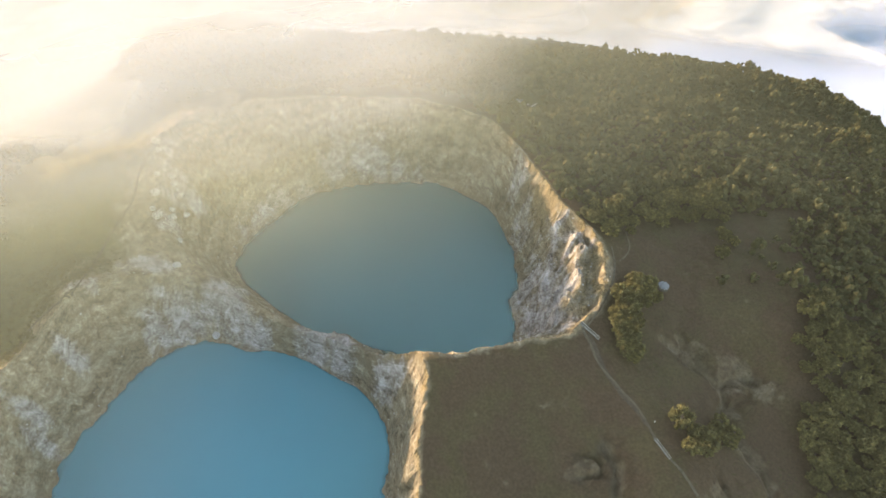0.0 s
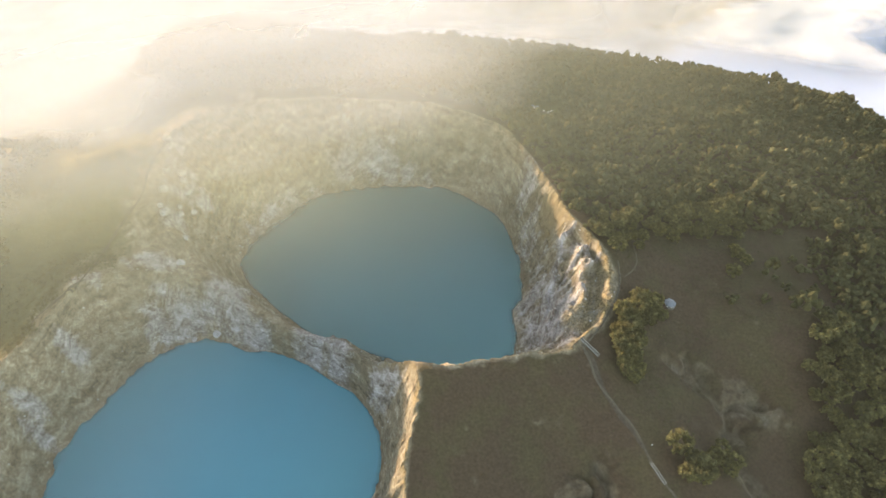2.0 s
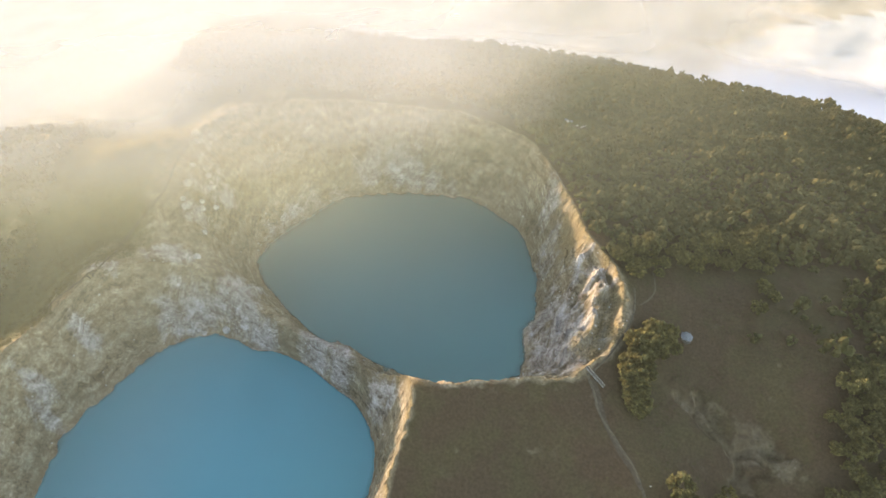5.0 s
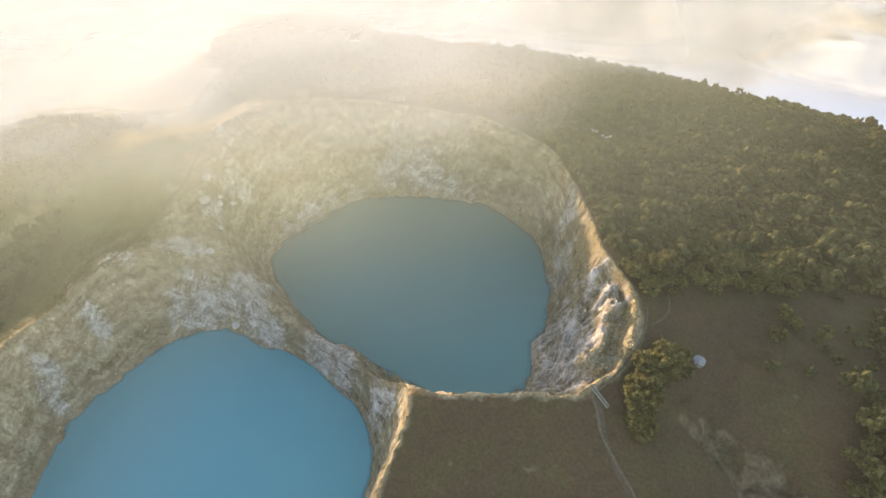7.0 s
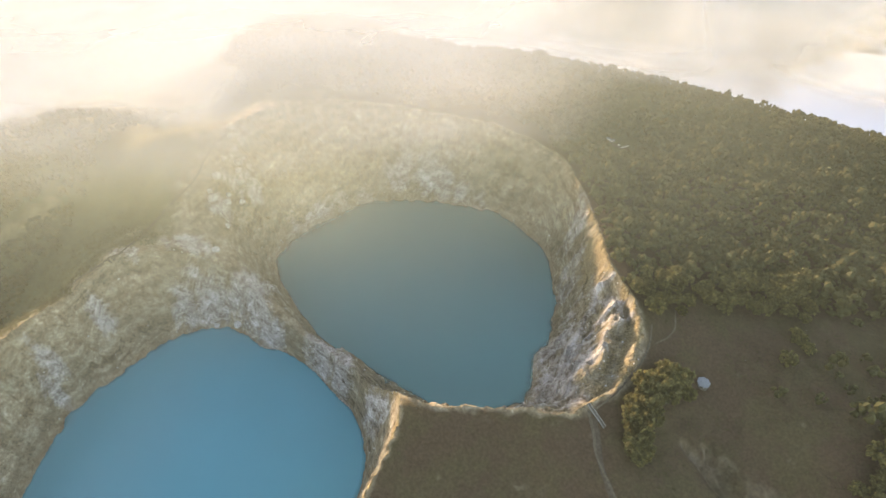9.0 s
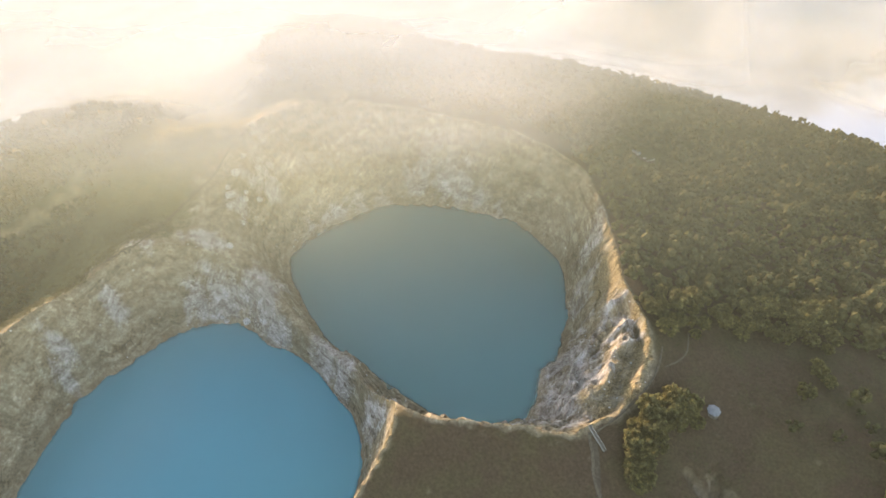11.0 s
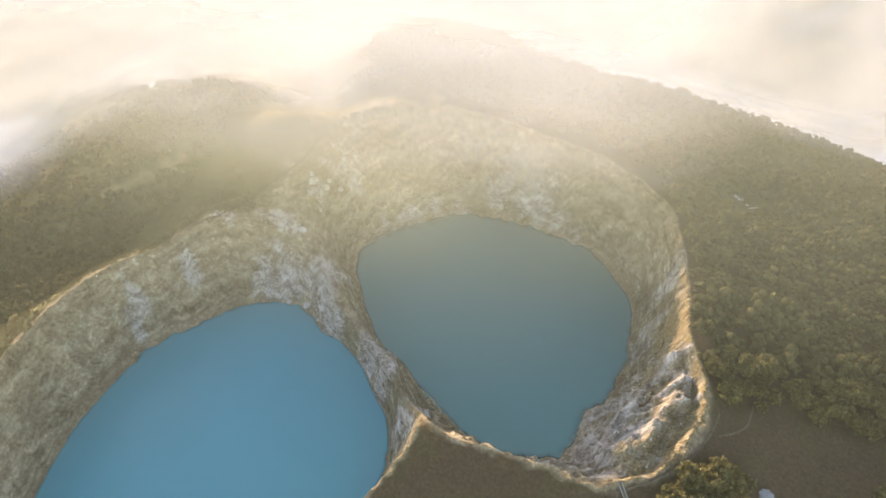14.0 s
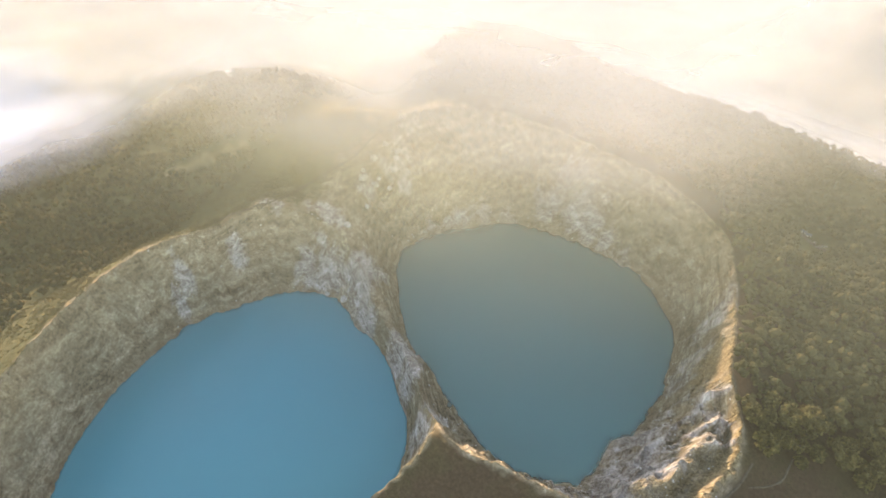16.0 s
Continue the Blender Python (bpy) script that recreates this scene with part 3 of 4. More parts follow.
def foliage_material(name, dark, light, dry, leaf_scale, gaps=False):
    """Leaves: tone by tree and by clump, mottled at the size of sprays, with gaps that let the light through."""
    m, n, l, b = material(name, 0.85)
    geo, info = n.new("ShaderNodeNewGeometry"), n.new("ShaderNodeObjectInfo")
    own = n.new("ShaderNodeMath")
    own.operation = "MULTIPLY_ADD"
    l.new(info.outputs["Random"], own.inputs[0])
    own.inputs[1].default_value = 0.5
    l.new(geo.outputs["Random Per Island"], own.inputs[2])
    share = n.new("ShaderNodeMath")
    share.operation = "MULTIPLY"
    l.new(own.outputs[0], share.inputs[0])
    share.inputs[1].default_value = 0.67
    leaf = ramp(n, l, share.outputs[0], [(0.0, dark), (0.7, light), (1.0, dry)])
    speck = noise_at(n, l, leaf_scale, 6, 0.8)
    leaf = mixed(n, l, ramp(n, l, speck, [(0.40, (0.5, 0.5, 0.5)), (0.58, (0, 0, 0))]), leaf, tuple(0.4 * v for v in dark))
    # stands of one kind of tree differ in tone
    leaf = mixed(n, l, ramp(n, l, noise_at(n, l, 0.02 * leaf_scale, 4), [(0.40, (0, 0, 0)), (0.62, (0.5, 0.5, 0.5))]), leaf, mixed(n, l, speck, dark, dry))
    l.new(leaf, b.inputs["Base Color"])
    glow, gap = n.new("ShaderNodeBsdfTranslucent"), n.new("ShaderNodeBsdfTransparent")
    l.new(leaf, glow.inputs["Color"])
    mix, holed = n.new("ShaderNodeMixShader"), n.new("ShaderNodeMixShader")
    mix.inputs[0].default_value = 0.5
    l.new(b.outputs[0], mix.inputs[1])
    l.new(glow.outputs[0], mix.inputs[2])
    if gaps:
        l.new(ramp(n, l, noise_at(n, l, 0.8 * leaf_scale, 3, 0.6), [(0.565, (0, 0, 0)), (0.575, (1, 1, 1))]), holed.inputs[0])
        l.new(mix.outputs[0], holed.inputs[1])
        l.new(gap.outputs[0], holed.inputs[2])
    l.new((holed if gaps else mix).outputs[0], n["Material Output"].inputs["Surface"])
    bumped(n, l, b, speck, 0.8, 0.6 / leaf_scale)
    return m


def bark_material():
    m, n, l, b = material("bark", 0.9)
    l.new(ramp(n, l, noise_at(n, l, 4, 6), [(0.3, (0.06, 0.045, 0.03)), (0.7, (0.16, 0.13, 0.10))]), b.inputs["Base Color"])
    return m


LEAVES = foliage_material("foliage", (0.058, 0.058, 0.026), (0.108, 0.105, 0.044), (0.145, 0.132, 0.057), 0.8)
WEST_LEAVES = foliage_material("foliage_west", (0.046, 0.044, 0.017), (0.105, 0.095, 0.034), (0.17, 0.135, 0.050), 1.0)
# lighter leaves, with sun on the near trees and grove put into the colour
NEAR_SUNLIT_LEAVES = foliage_material("foliage_near_sunlit", (0.070, 0.064, 0.028), (0.165, 0.150, 0.058), (0.29, 0.240, 0.092), 4.0, True)
BARK = bark_material()
ICO_V = np.array([v[:] for v in ((0, 0, 1), *((0.894 * math.cos(radians(72 * k)), 0.894 * math.sin(radians(72 * k)), 0.447) for k in range(5)),
                                 *((0.894 * math.cos(radians(72 * k + 36)), 0.894 * math.sin(radians(72 * k + 36)), -0.447) for k in range(5)), (0, 0, -1))])
ICO_F = np.array([(0, 1 + k, 1 + (k + 1) % 5) for k in range(5)] + [(1 + k, 6 + k, 1 + (k + 1) % 5) for k in range(5)]
                 + [(6 + k, 6 + (k + 1) % 5, 1 + (k + 1) % 5) for k in range(5)] + [(6 + k, 11, 6 + (k + 1) % 5) for k in range(5)])


def split(v, f):
    """Each triangle in four, pushed out to the sphere."""
    v, made, out = [tuple(p) for p in v], {}, []

    def mid(a, b):
        key = (min(a, b), max(a, b))
        if key not in made:
            p = np.array(v[a]) + np.array(v[b])
            v.append(tuple(p / np.linalg.norm(p)))
            made[key] = len(v) - 1
        return made[key]
    for a, b, c in f:
        ab, bc, ca = mid(a, b), mid(b, c), mid(c, a)
        out += [(a, ab, ca), (ab, b, bc), (ca, bc, c), (ab, bc, ca)]
    return np.array(v), np.array(out)


ICO2_V, ICO2_F = split(ICO_V, ICO_F)


def crown_arrays(rng, lobes, fine, leaves, clump=1.0):
    """A crown about one unit in radius, its foot at z = 0: uneven lobes on limbs and loose sprays of leaves."""
    bv, bf = (ICO2_V, ICO2_F) if fine else (ICO_V, ICO_F)
    vs, fs, n = [], [], 0
    centres = []
    for k in range(lobes):
        a, h = 2.4 * k + rng.uniform(-0.5, 0.5), rng.uniform(0.1, 1.0)
        r = math.sqrt(max(0.0, 1 - (h - 0.35) ** 2 * 1.4)) * rng.uniform(0.35, 0.75) * (1.12 if clump < 1 else 1.0)
        c, size = np.array((r * math.cos(a), r * math.sin(a), 0.35 + 0.75 * h)), clump * rng.uniform(0.20, 0.40)
        wob = 1 + rng.uniform(-0.22, 0.22, len(bv))
        vs.append(c + bv * wob[:, None] * size * np.array((1, 1, 0.8)))
        fs.append(bf + n)
        n += len(bv)
        centres.append((c, size))
    for k in range(leaves):
        c, size = centres[k % lobes]
        d = rng.normal(size=3)
        d[2] = abs(d[2]) * 0.8
        d /= np.linalg.norm(d)
        p, w = c + d * size * rng.uniform(0.9, 1.2), rng.uniform(0.04, 0.10)
        s, t = rng.normal(size=3), rng.normal(size=3)
        vs.append(np.array((p + w * s, p + w * t, p - w * (s + t) * 0.6)))
        fs.append(np.array([(0, 1, 2)]) + n)
        n += 3
    return np.concatenate(vs), np.concatenate(fs)


def trunk_mesh(rng, tall):
    """A tapered, slightly bent trunk with four limbs."""
    bm = bmesh.new()

    def tube(points, radii):
        rings = []
        for (x, y, z), r in zip(points, radii):
            rings.append([bm.verts.new((x + r * math.cos(radians(60 * k)), y + r * math.sin(radians(60 * k)), z)) for k in range(6)])
        for lo, hi in zip(rings, rings[1:]):
            for k in range(6):
                bm.faces.new((lo[k], lo[(k + 1) % 6], hi[(k + 1) % 6], hi[k]))
    lean = rng.uniform(-0.08, 0.08, 2)
    spine = [(lean[0] * h, lean[1] * h, h) for h in np.linspace(-0.4, tall, 5)]
    tube(spine, [0.075, 0.055, 0.045, 0.035, 0.015])
    for k in range(4):
        a, h = 1.57 * k + rng.uniform(-0.4, 0.4), tall * rng.uniform(0.45, 0.75)
        tube([(lean[0] * h, lean[1] * h, h), (0.3 * math.cos(a), 0.3 * math.sin(a), h + 0.2), (0.55 * math.cos(a), 0.55 * math.sin(a), h + 0.35)], [0.03, 0.022, 0.008])
    me = bpy.data.meshes.new("trunk")
    bm.to_mesh(me)
    me.materials.append(BARK)
    return me


def ragged_in(x, y):
    return 14 * fbm(x, y, 50, 4, 201)


def wooded(x, y):
    """How likely a tree stands here, 0 to 1."""
    u1, _ = within(CENTRE_1, SHORE_1, RIM_1, x, y)
    u2, _ = within(CENTRE_2, SHORE_2, RIM_2, x, y)
    clear = (u1 > np.where(x < -250, 1.04, 1.12)) & (u2 > 1.13)
    j = ragged_in(x, y)
    north_east = smooth(-10, 12, x + j - (128 - 0.40 * (y - 400))) * smooth(-8, 10, y + np.where(x > 215, 2.6, 0.7) * j - 386 - 0.40 * np.clip(x - 156, 0, 180))
    east = smooth(-8, 12, x + 3.2 * j - 294 - 0.33 * (y - 222)) * smooth(150, 165, y)
    # the trees by the lower steps
    steps = np.exp(-((x - 190) ** 2 / 200 + (y - 200) ** 2 / 110)) + np.exp(-((x - 214) ** 2 / 160 + (y - 216) ** 2 / 80))
    # single trees on the open slope below the grove
    stray = 0.22 * smooth(235, 275, x) * smooth(300, 330, y) * smooth(470, 440, y)
    back = smooth(622, 645, y + j) * (x > -560)
    west = smooth(-395, -420, x - 0.5 * j + 0.12 * (y - 300))
    west = west * smooth(-0.25, 0.1, fbm(x, y, 70, 3, 203) + 0.25)
    p = np.maximum.reduce([north_east, east, 0.9 * steps, stray, back, west])
    site = np.hypot(x - 122, 0.8 * (y - 679))
    fx = np.clip(((x + 495) * 50 + (y - 300) * 85) / (50 ** 2 + 85 ** 2), 0, 1)
    p = p * smooth(17, 25, site) * smooth(10, 15, np.hypot(x + 495 - 50 * fx, y - 300 - 85 * fx))
    return np.where(clear, p, 0)


def tree_sites():
    rng = np.random.default_rng(11)
    step = 9.4
    x, y = np.meshgrid(np.arange(-900, 760, step), np.arange(20, 1020, step))
    x = x + rng.uniform(-0.48, 0.48, x.shape) * step
    y = y + rng.uniform(-0.48, 0.48, y.shape) * step
    x, y = x.ravel(), y.ravel()
    keep = wooded(x, y) * (0.98 + 0.3 * fbm(x, y, 30, 2, 207)) > rng.uniform(0, 1, len(x))
    # the thicket that curves up to the shelter stands closer than the rest
    a = np.radians(np.linspace(108, 212, 20))
    x = np.concatenate([x[keep], 198 + 50 * np.cos(a) + rng.normal(0, 1.2, 20), 198 + 44 * np.cos(a) + rng.normal(0, 1.2, 20), 199 + 37 * np.cos(a[:12]) + rng.normal(0, 1.2, 12)])
    y = np.concatenate([y[keep], 290 + 50 * np.sin(a) + rng.normal(0, 1.2, 20), 290 + 44 * np.sin(a) + rng.normal(0, 1.2, 20), 291 + 37 * np.sin(a[:12]) + rng.normal(0, 1.2, 12)])
    z, _ = terrain(x, y)
    keep = (z > -60) & (y < 940) & ((x > -560) | (rng.uniform(0, 1, len(x)) < 0.6))
    x, y, z = x[keep], y[keep], z[keep]
    size = 4.3 + 4.4 * rng.uniform(0, 1, len(x)) ** 2.2 + 2.2 * fbm(x, y, 42, 3, 205)
    return x, y, z, size * (1 - 0.35 * smooth(700, 850, y)), rng


TX, TY, TZ, TS, RNG = tree_sites()
# the grove by the rim takes the leaves tinted as sunlit, too
GROVE = np.nonzero((TX > 140) & (TX < 290) & (TY > 350) & (TY < 425 + 0.42 * (TX - 156)))[0][:75]
order = np.nonzero((TX > 135) & (TX < 420) & (TY < 335))[0]
order = np.concatenate([order[np.argsort((TX[order] - 230) ** 2 + (TY[order] - 210) ** 2)][:220], GROVE])
NEAR = np.zeros(len(TX), bool)
NEAR[order] = True

KINDS = []
for kind in range(6):
    tree = new("tree")
    v, f = crown_arrays(RNG, 54, False, 420, 0.62)
    crown = new("crown", array_mesh("crown", v + np.array((0, 0, 0.25)), f, NEAR_SUNLIT_LEAVES, smooth_faces=False))
    stem = new("trunk", trunk_mesh(RNG, 0.95))
    crown.parent = stem.parent = tree
    KINDS.append(tree)
free = list(KINDS)
for i in order:
    pale = TS[i] > 5.6
    m = pose(TX[i], TY[i], TZ[i] - 0.3, 0, 0, float(RNG.uniform(0, 360)))
    k = int(RNG.integers(0, 6))
    if k < len(free) and free[0] is not None and len(free):
        tree = free.pop(0)
        tree.matrix_basis = m
    else:
        tree = copy_thing(KINDS[k], m)
    tree.scale = (1.28 * TS[i], 1.28 * TS[i], TS[i] * float(RNG.uniform(1.2, 1.6)))
    tagged(tree, "broad olive-green tree with a lumpy crown on the slope" if pale else "small olive-green tree with a lumpy crown on the slope", "tree", "trees on the eastern slope", "thing")


def forest(name, chosen, lobes, leaves, label, mat):
    """All the trees too far off to count, in one mesh."""
    shapes = [crown_arrays(RNG, lobes, False, leaves) for _ in range(14)]
    vs, fs, n = [], [], 0
    pick = RNG.integers(0, len(shapes), len(TX))
    turn, tall = RNG.uniform(0, 6.283, len(TX)), RNG.uniform(0.8, 1.7, len(TX))
    for k, (v, f) in enumerate(shapes):
        i = np.nonzero(chosen & (pick == k))[0]
        if not len(i):
            continue
        c, s = np.cos(turn[i])[:, None], np.sin(turn[i])[:, None]
        x, y = v[None, :, 0] * c - v[None, :, 1] * s, v[None, :, 0] * s + v[None, :, 1] * c
        size = TS[i][:, None] * 1.25
        co = np.stack([x * size + TX[i][:, None], y * size + TY[i][:, None], (v[None, :, 2] - 0.1) * size * tall[i][:, None] + TZ[i][:, None]], -1)
        vs.append(co.reshape(-1, 3))
        fs.append((f[None] + (np.arange(len(i)) * len(v))[:, None, None]).reshape(-1, 3) + n)
        n += len(i) * len(v)
    return tagged(new(name, array_mesh(name, np.concatenate(vs), np.concatenate(fs), mat, smooth_faces=False)), label, "forest", kind="stuff")


forest("forest", ~NEAR & (TX > -340), 9, 8, "dense olive-green mountain forest on the outer slopes", LEAVES)
forest("forest", ~NEAR & (TX <= -340), 6, 6, "dark misty forest below the western rim", WEST_LEAVES)


def bushes(x, y, lobes, low, high, mat, rng, label):
    """Low bushes at those places, in one mesh."""
    z, _ = terrain(x, y)
    v, f = crown_arrays(rng, lobes, False, 2 * (lobes - 1))
    turn, size = rng.uniform(0, 6.283, len(x)), low + (high - low) * rng.uniform(0, 1, len(x)) ** 1.7
    c, s = np.cos(turn)[:, None], np.sin(turn)[:, None]
    px, py = v[None, :, 0] * c - v[None, :, 1] * s, v[None, :, 0] * s + v[None, :, 1] * c
    co = np.stack([px * size[:, None] + x[:, None], py * size[:, None] + y[:, None], (v[None, :, 2] - 0.2) * size[:, None] * 0.8 + z[:, None]], -1)
    fs = (f[None] + (np.arange(len(x)) * len(v))[:, None, None]).reshape(-1, 3)
    tagged(new("scrub", array_mesh("scrub", co.reshape(-1, 3), fs, mat, smooth_faces=False)), label, "scrub", kind="stuff")


def scrub():
    """Heath bushes over the open slopes, and the thicker growth of the western flank."""
    rng = np.random.default_rng(5)
    x, y = rng.uniform(-20, 330, 15000), rng.uniform(150, 430, 15000)
    u1, _ = within(CENTRE_1, SHORE_1, RIM_1, x, y)
    u2, _ = within(CENTRE_2, SHORE_2, RIM_2, x, y)
    dens = np.where(x > 150 + 0.1 * (y - 200), 0.6, 0.07) * smooth(-0.3, 0.3, fbm(x, y, 34, 3, 301))
    keep = (u1 > 1.1) & (u2 > 1.08) & (rng.uniform(0, 1, len(x)) < dens) & (wooded(x, y) < 0.4) & (terrain(x, y)[1]["rock"] < 0.4)
    bushes(x[keep], y[keep], 3, 0.5, 1.5, HEATH_LEAVES, rng, "low brown and dull green heath bushes on the slope")
    x, y = np.r_[rng.uniform(-470, -240, 14000), rng.uniform(-390, -300, 7000)], np.r_[rng.uniform(40, 560, 14000), rng.uniform(20, 370, 7000)]
    u1, _ = within(CENTRE_1, SHORE_1, RIM_1, x, y)
    u2, _ = within(CENTRE_2, SHORE_2, RIM_2, x, y)
    make = terrain(x, y)[1]
    keep = (u1 > 1.02) & (u2 > 1.04) & (rng.uniform(0, 1, len(x)) < np.where(u1 < 1.6, 1.0, 0.45) + 0.5 * fbm(x, y, 45, 3, 303)) & (make["rock"] < 0.7) & (make["straw_and_sun"] < 0.3) & (wooded(x, y) < 0.4)
    bushes(x[keep], y[keep], 2, 0.8, 3.0, WEST_LEAVES, rng, "thick dull green bushes on the western flank below the rim")


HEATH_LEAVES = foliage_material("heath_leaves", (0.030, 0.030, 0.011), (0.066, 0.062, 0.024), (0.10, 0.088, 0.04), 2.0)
scrub()

# ---- built things ----


def part(name, bm, mat, parent, label=""):
    me = bpy.data.meshes.new(name)
    bm.normal_update()
    bm.to_mesh(me)
    bm.free()
    me.materials.append(mat)
    ob = new(name, me)
    ob.parent = parent
    return tagged(ob, label)


def plain(name, low, high, rough=0.85, scale=2.0, relief=0.3):
    m, n, l, b = material(name, rough)
    grain = noise_at(n, l, scale, 8, 0.7)
    l.new(ramp(n, l, grain, [(0.3, low), (0.7, high)]), b.inputs["Base Color"])
    bumped(n, l, b, grain, relief, 0.05)
    return m


CONCRETE = plain("weathered_concrete", (0.075, 0.066, 0.053), (0.145, 0.130, 0.110))
ROOFING = plain("pale_roof_sheet", (0.11, 0.12, 0.13), (0.18, 0.195, 0.21), 0.55, 1.0)
WHITEWASH = plain("whitewash", (0.62, 0.61, 0.58), (0.84, 0.83, 0.80))
RAILING = plain("grey_painted_rail", (0.26, 0.25, 0.23), (0.40, 0.39, 0.36), 0.6)
DIRT = plain("trodden_path", (0.045, 0.035, 0.024), (0.115, 0.095, 0.068), 0.95, 0.6, 0.6)
BOULDER = plain("pale_boulder", (0.20, 0.185, 0.17), (0.52, 0.51, 0.50), 0.9, 0.35, 1.0)


def height_at(x, y):
    return float(terrain(np.array([x]), np.array([y]))[0][0])


def box(bm, x, y, z, sx, sy, sz, turn=0.0, bevel=0.0):
    """A box with its foot's middle at x, y, z."""
    made = bmesh.ops.create_cube(bm, size=1, matrix=Matrix.Translation((x, y, z + sz / 2)) @ Matrix.Rotation(turn, 4, "Z") @ Matrix.Diagonal((sx, sy, sz, 1)))
    if bevel:
        bmesh.ops.bevel(bm, geom=list({e for v in made["verts"] for e in v.link_edges}), offset=bevel, segments=1, affect="EDGES")


def rod(bm, a, b, r, sides=8):
    a, b = Vector(a), Vector(b)
    m = Matrix.Translation((a + b) / 2) @ (b - a).to_track_quat("Z", "Y").to_matrix().to_4x4()
    bmesh.ops.create_cone(bm, cap_ends=True, segments=sides, radius1=r, radius2=r, depth=(b - a).length, matrix=m)


def smoothed(points, step=2.0):
    """Points every so many metres along a soft curve through those given."""
    p = np.array(points, float)
    p = np.vstack([2 * p[0] - p[1], p, 2 * p[-1] - p[-2]])
    out = []
    for i in range(1, len(p) - 2):
        n = max(2, int(np.linalg.norm(p[i + 1] - p[i]) / step))
        for f in np.arange(n) / n:
            a, b, c, d = p[i - 1], p[i], p[i + 1], p[i + 2]
            out.append(b + 0.5 * f * (c - a + f * (2 * a - 5 * b + 4 * c - d + f * (3 * (b - c) + d - a))))
    return np.array(out + [p[-2]])


def path(name, points, width, label, mat=DIRT, rise=0.35):
    """A trodden strip that follows the ground, with ragged edges and a rounded section."""
    c = smoothed(points, 1.6)
    d = np.gradient(c, axis=0)
    d /= np.linalg.norm(d, axis=1)[:, None]
    side = np.stack([-d[:, 1], d[:, 0]], 1)
    rag = 1 + 0.35 * fbm(c[:, 0], c[:, 1], 7, 3, 401)
    rows = []
    for k, lift in ((-1.0, -0.6), (-0.6, 1.0), (0.0, 0.9), (0.6, 1.0), (1.0, -0.6)):
        q = c + side * (k * width / 2 * rag)[:, None]
        rows.append(np.c_[q, terrain(q[:, 0], q[:, 1])[0] + rise * lift - 0.9 * rise * smooth(0.1, 0.4, fbm(q[:, 0], q[:, 1], 6, 3, 402))])
    co = np.stack(rows, 1)
    n, k = co.shape[:2]
    i = (np.arange(n - 1)[:, None] * k + np.arange(k - 1)[None]).ravel()
    quads = np.stack([i, i + 1, i + 1 + k, i + k], 1)[:, ::-1]
    return tagged(new(name, array_mesh(name, co.reshape(-1, 3), quads, mat)), label, "path", kind="structure")


path("path_1", [(118, 287), (124, 273), (127.5, 261), (134, 249), (141, 238), (149.5, 225), (155, 210), (158.5, 196), (163, 186), (172, 175), (180, 160)], 2.6, "trodden earth path down the heath slope from the crater rim")
path("path_5", [(123, 283), (129, 266), (133, 251), (140, 236), (148, 222), (155, 208)], 4.5, "wide eroded strip of bare earth beside the path", plain("eroded_earth", (0.038, 0.029, 0.019), (0.078, 0.062, 0.043), 0.95, 0.4, 0.6), 0.2)
path("path_2", [(118, 284), (128, 295), (140, 312), (150, 330), (157, 352), (158, 372)], 2.0, "narrow earth walkway along the outside of the crater rim")
path("path_3", [(177, 398), (177.5, 388), (177, 377), (171, 366), (162, 356)], 1.6, "thin pale footpath below the crater rim")
path("path_4", [(-326, 240), (-333, 266), (-337, 292), (-324, 309), (-311, 325), (-310, 342), (-309, 389), (-300, 438), (-301, 470), (-297, 512)], 2.2, "thin pale track up the western ridge")


def stairway(foot, head, wide, label):
    """A straight flight of concrete steps with a railing down each side."""
    thing = new("stairway")
    a, b = Vector((*foot, height_at(*foot))), Vector((*head, height_at(*head)))
    thing.matrix_basis = Matrix.Translation(a)
    run = (b - a).xy.length
    count = max(6, int(run / 0.62))
    heading = math.atan2(b.y - a.y, b.x - a.x)
    out = Vector((-math.sin(heading), math.cos(heading), 0))
    slope = (b.z - a.z) / count
    shared = None
    tops = []
    for k in range(count):
        p = a.lerp(b, (k + 0.5) / count) - a
        g = height_at(p.x + a.x, p.y + a.y) - a.z + 0.35
        tops.append(Vector((p.x, p.y, g)))
        if shared is None:
            bm = bmesh.new()
            box(bm, 0, 0, -0.6, 0.64, wide, 0.72, 0.0, 0.03)
            first = part("step", bm, CONCRETE, thing)
            shared = first.data
            ob = first
        else:
            ob = new("step", shared)
            ob.parent = thing
        ob.matrix_basis = pose(p.x, p.y, g, 0, 0, math.degrees(heading))
    for s in (-1, 1):
        bm = bmesh.new()
        edge = [t + out * (s * wide / 2) + Vector((0, 0, 1.05)) for t in tops]
        for p, q in zip(edge[::3], edge[3::3]):
            rod(bm, p, q, 0.09)
            rod(bm, p - Vector((0, 0, 0.5)), q - Vector((0, 0, 0.5)), 0.06)
        part("handrail", bm, RAILING, thing, "grey painted double handrail")
        for p in edge[::3]:
            bm = bmesh.new()
            rod(bm, p - Vector((0, 0, 1.3)), p + Vector((0, 0, 0.05)), 0.10)
            part("post", bm, RAILING, thing)
    return tagged(thing, label, "stairs", kind="thing")


stairway((131, 279), (117, 291), 2.4, "concrete steps with grey handrails just below the crater rim")
stairway((165, 183), (157, 198), 1.9, "concrete steps with grey handrails at the foot of the path")


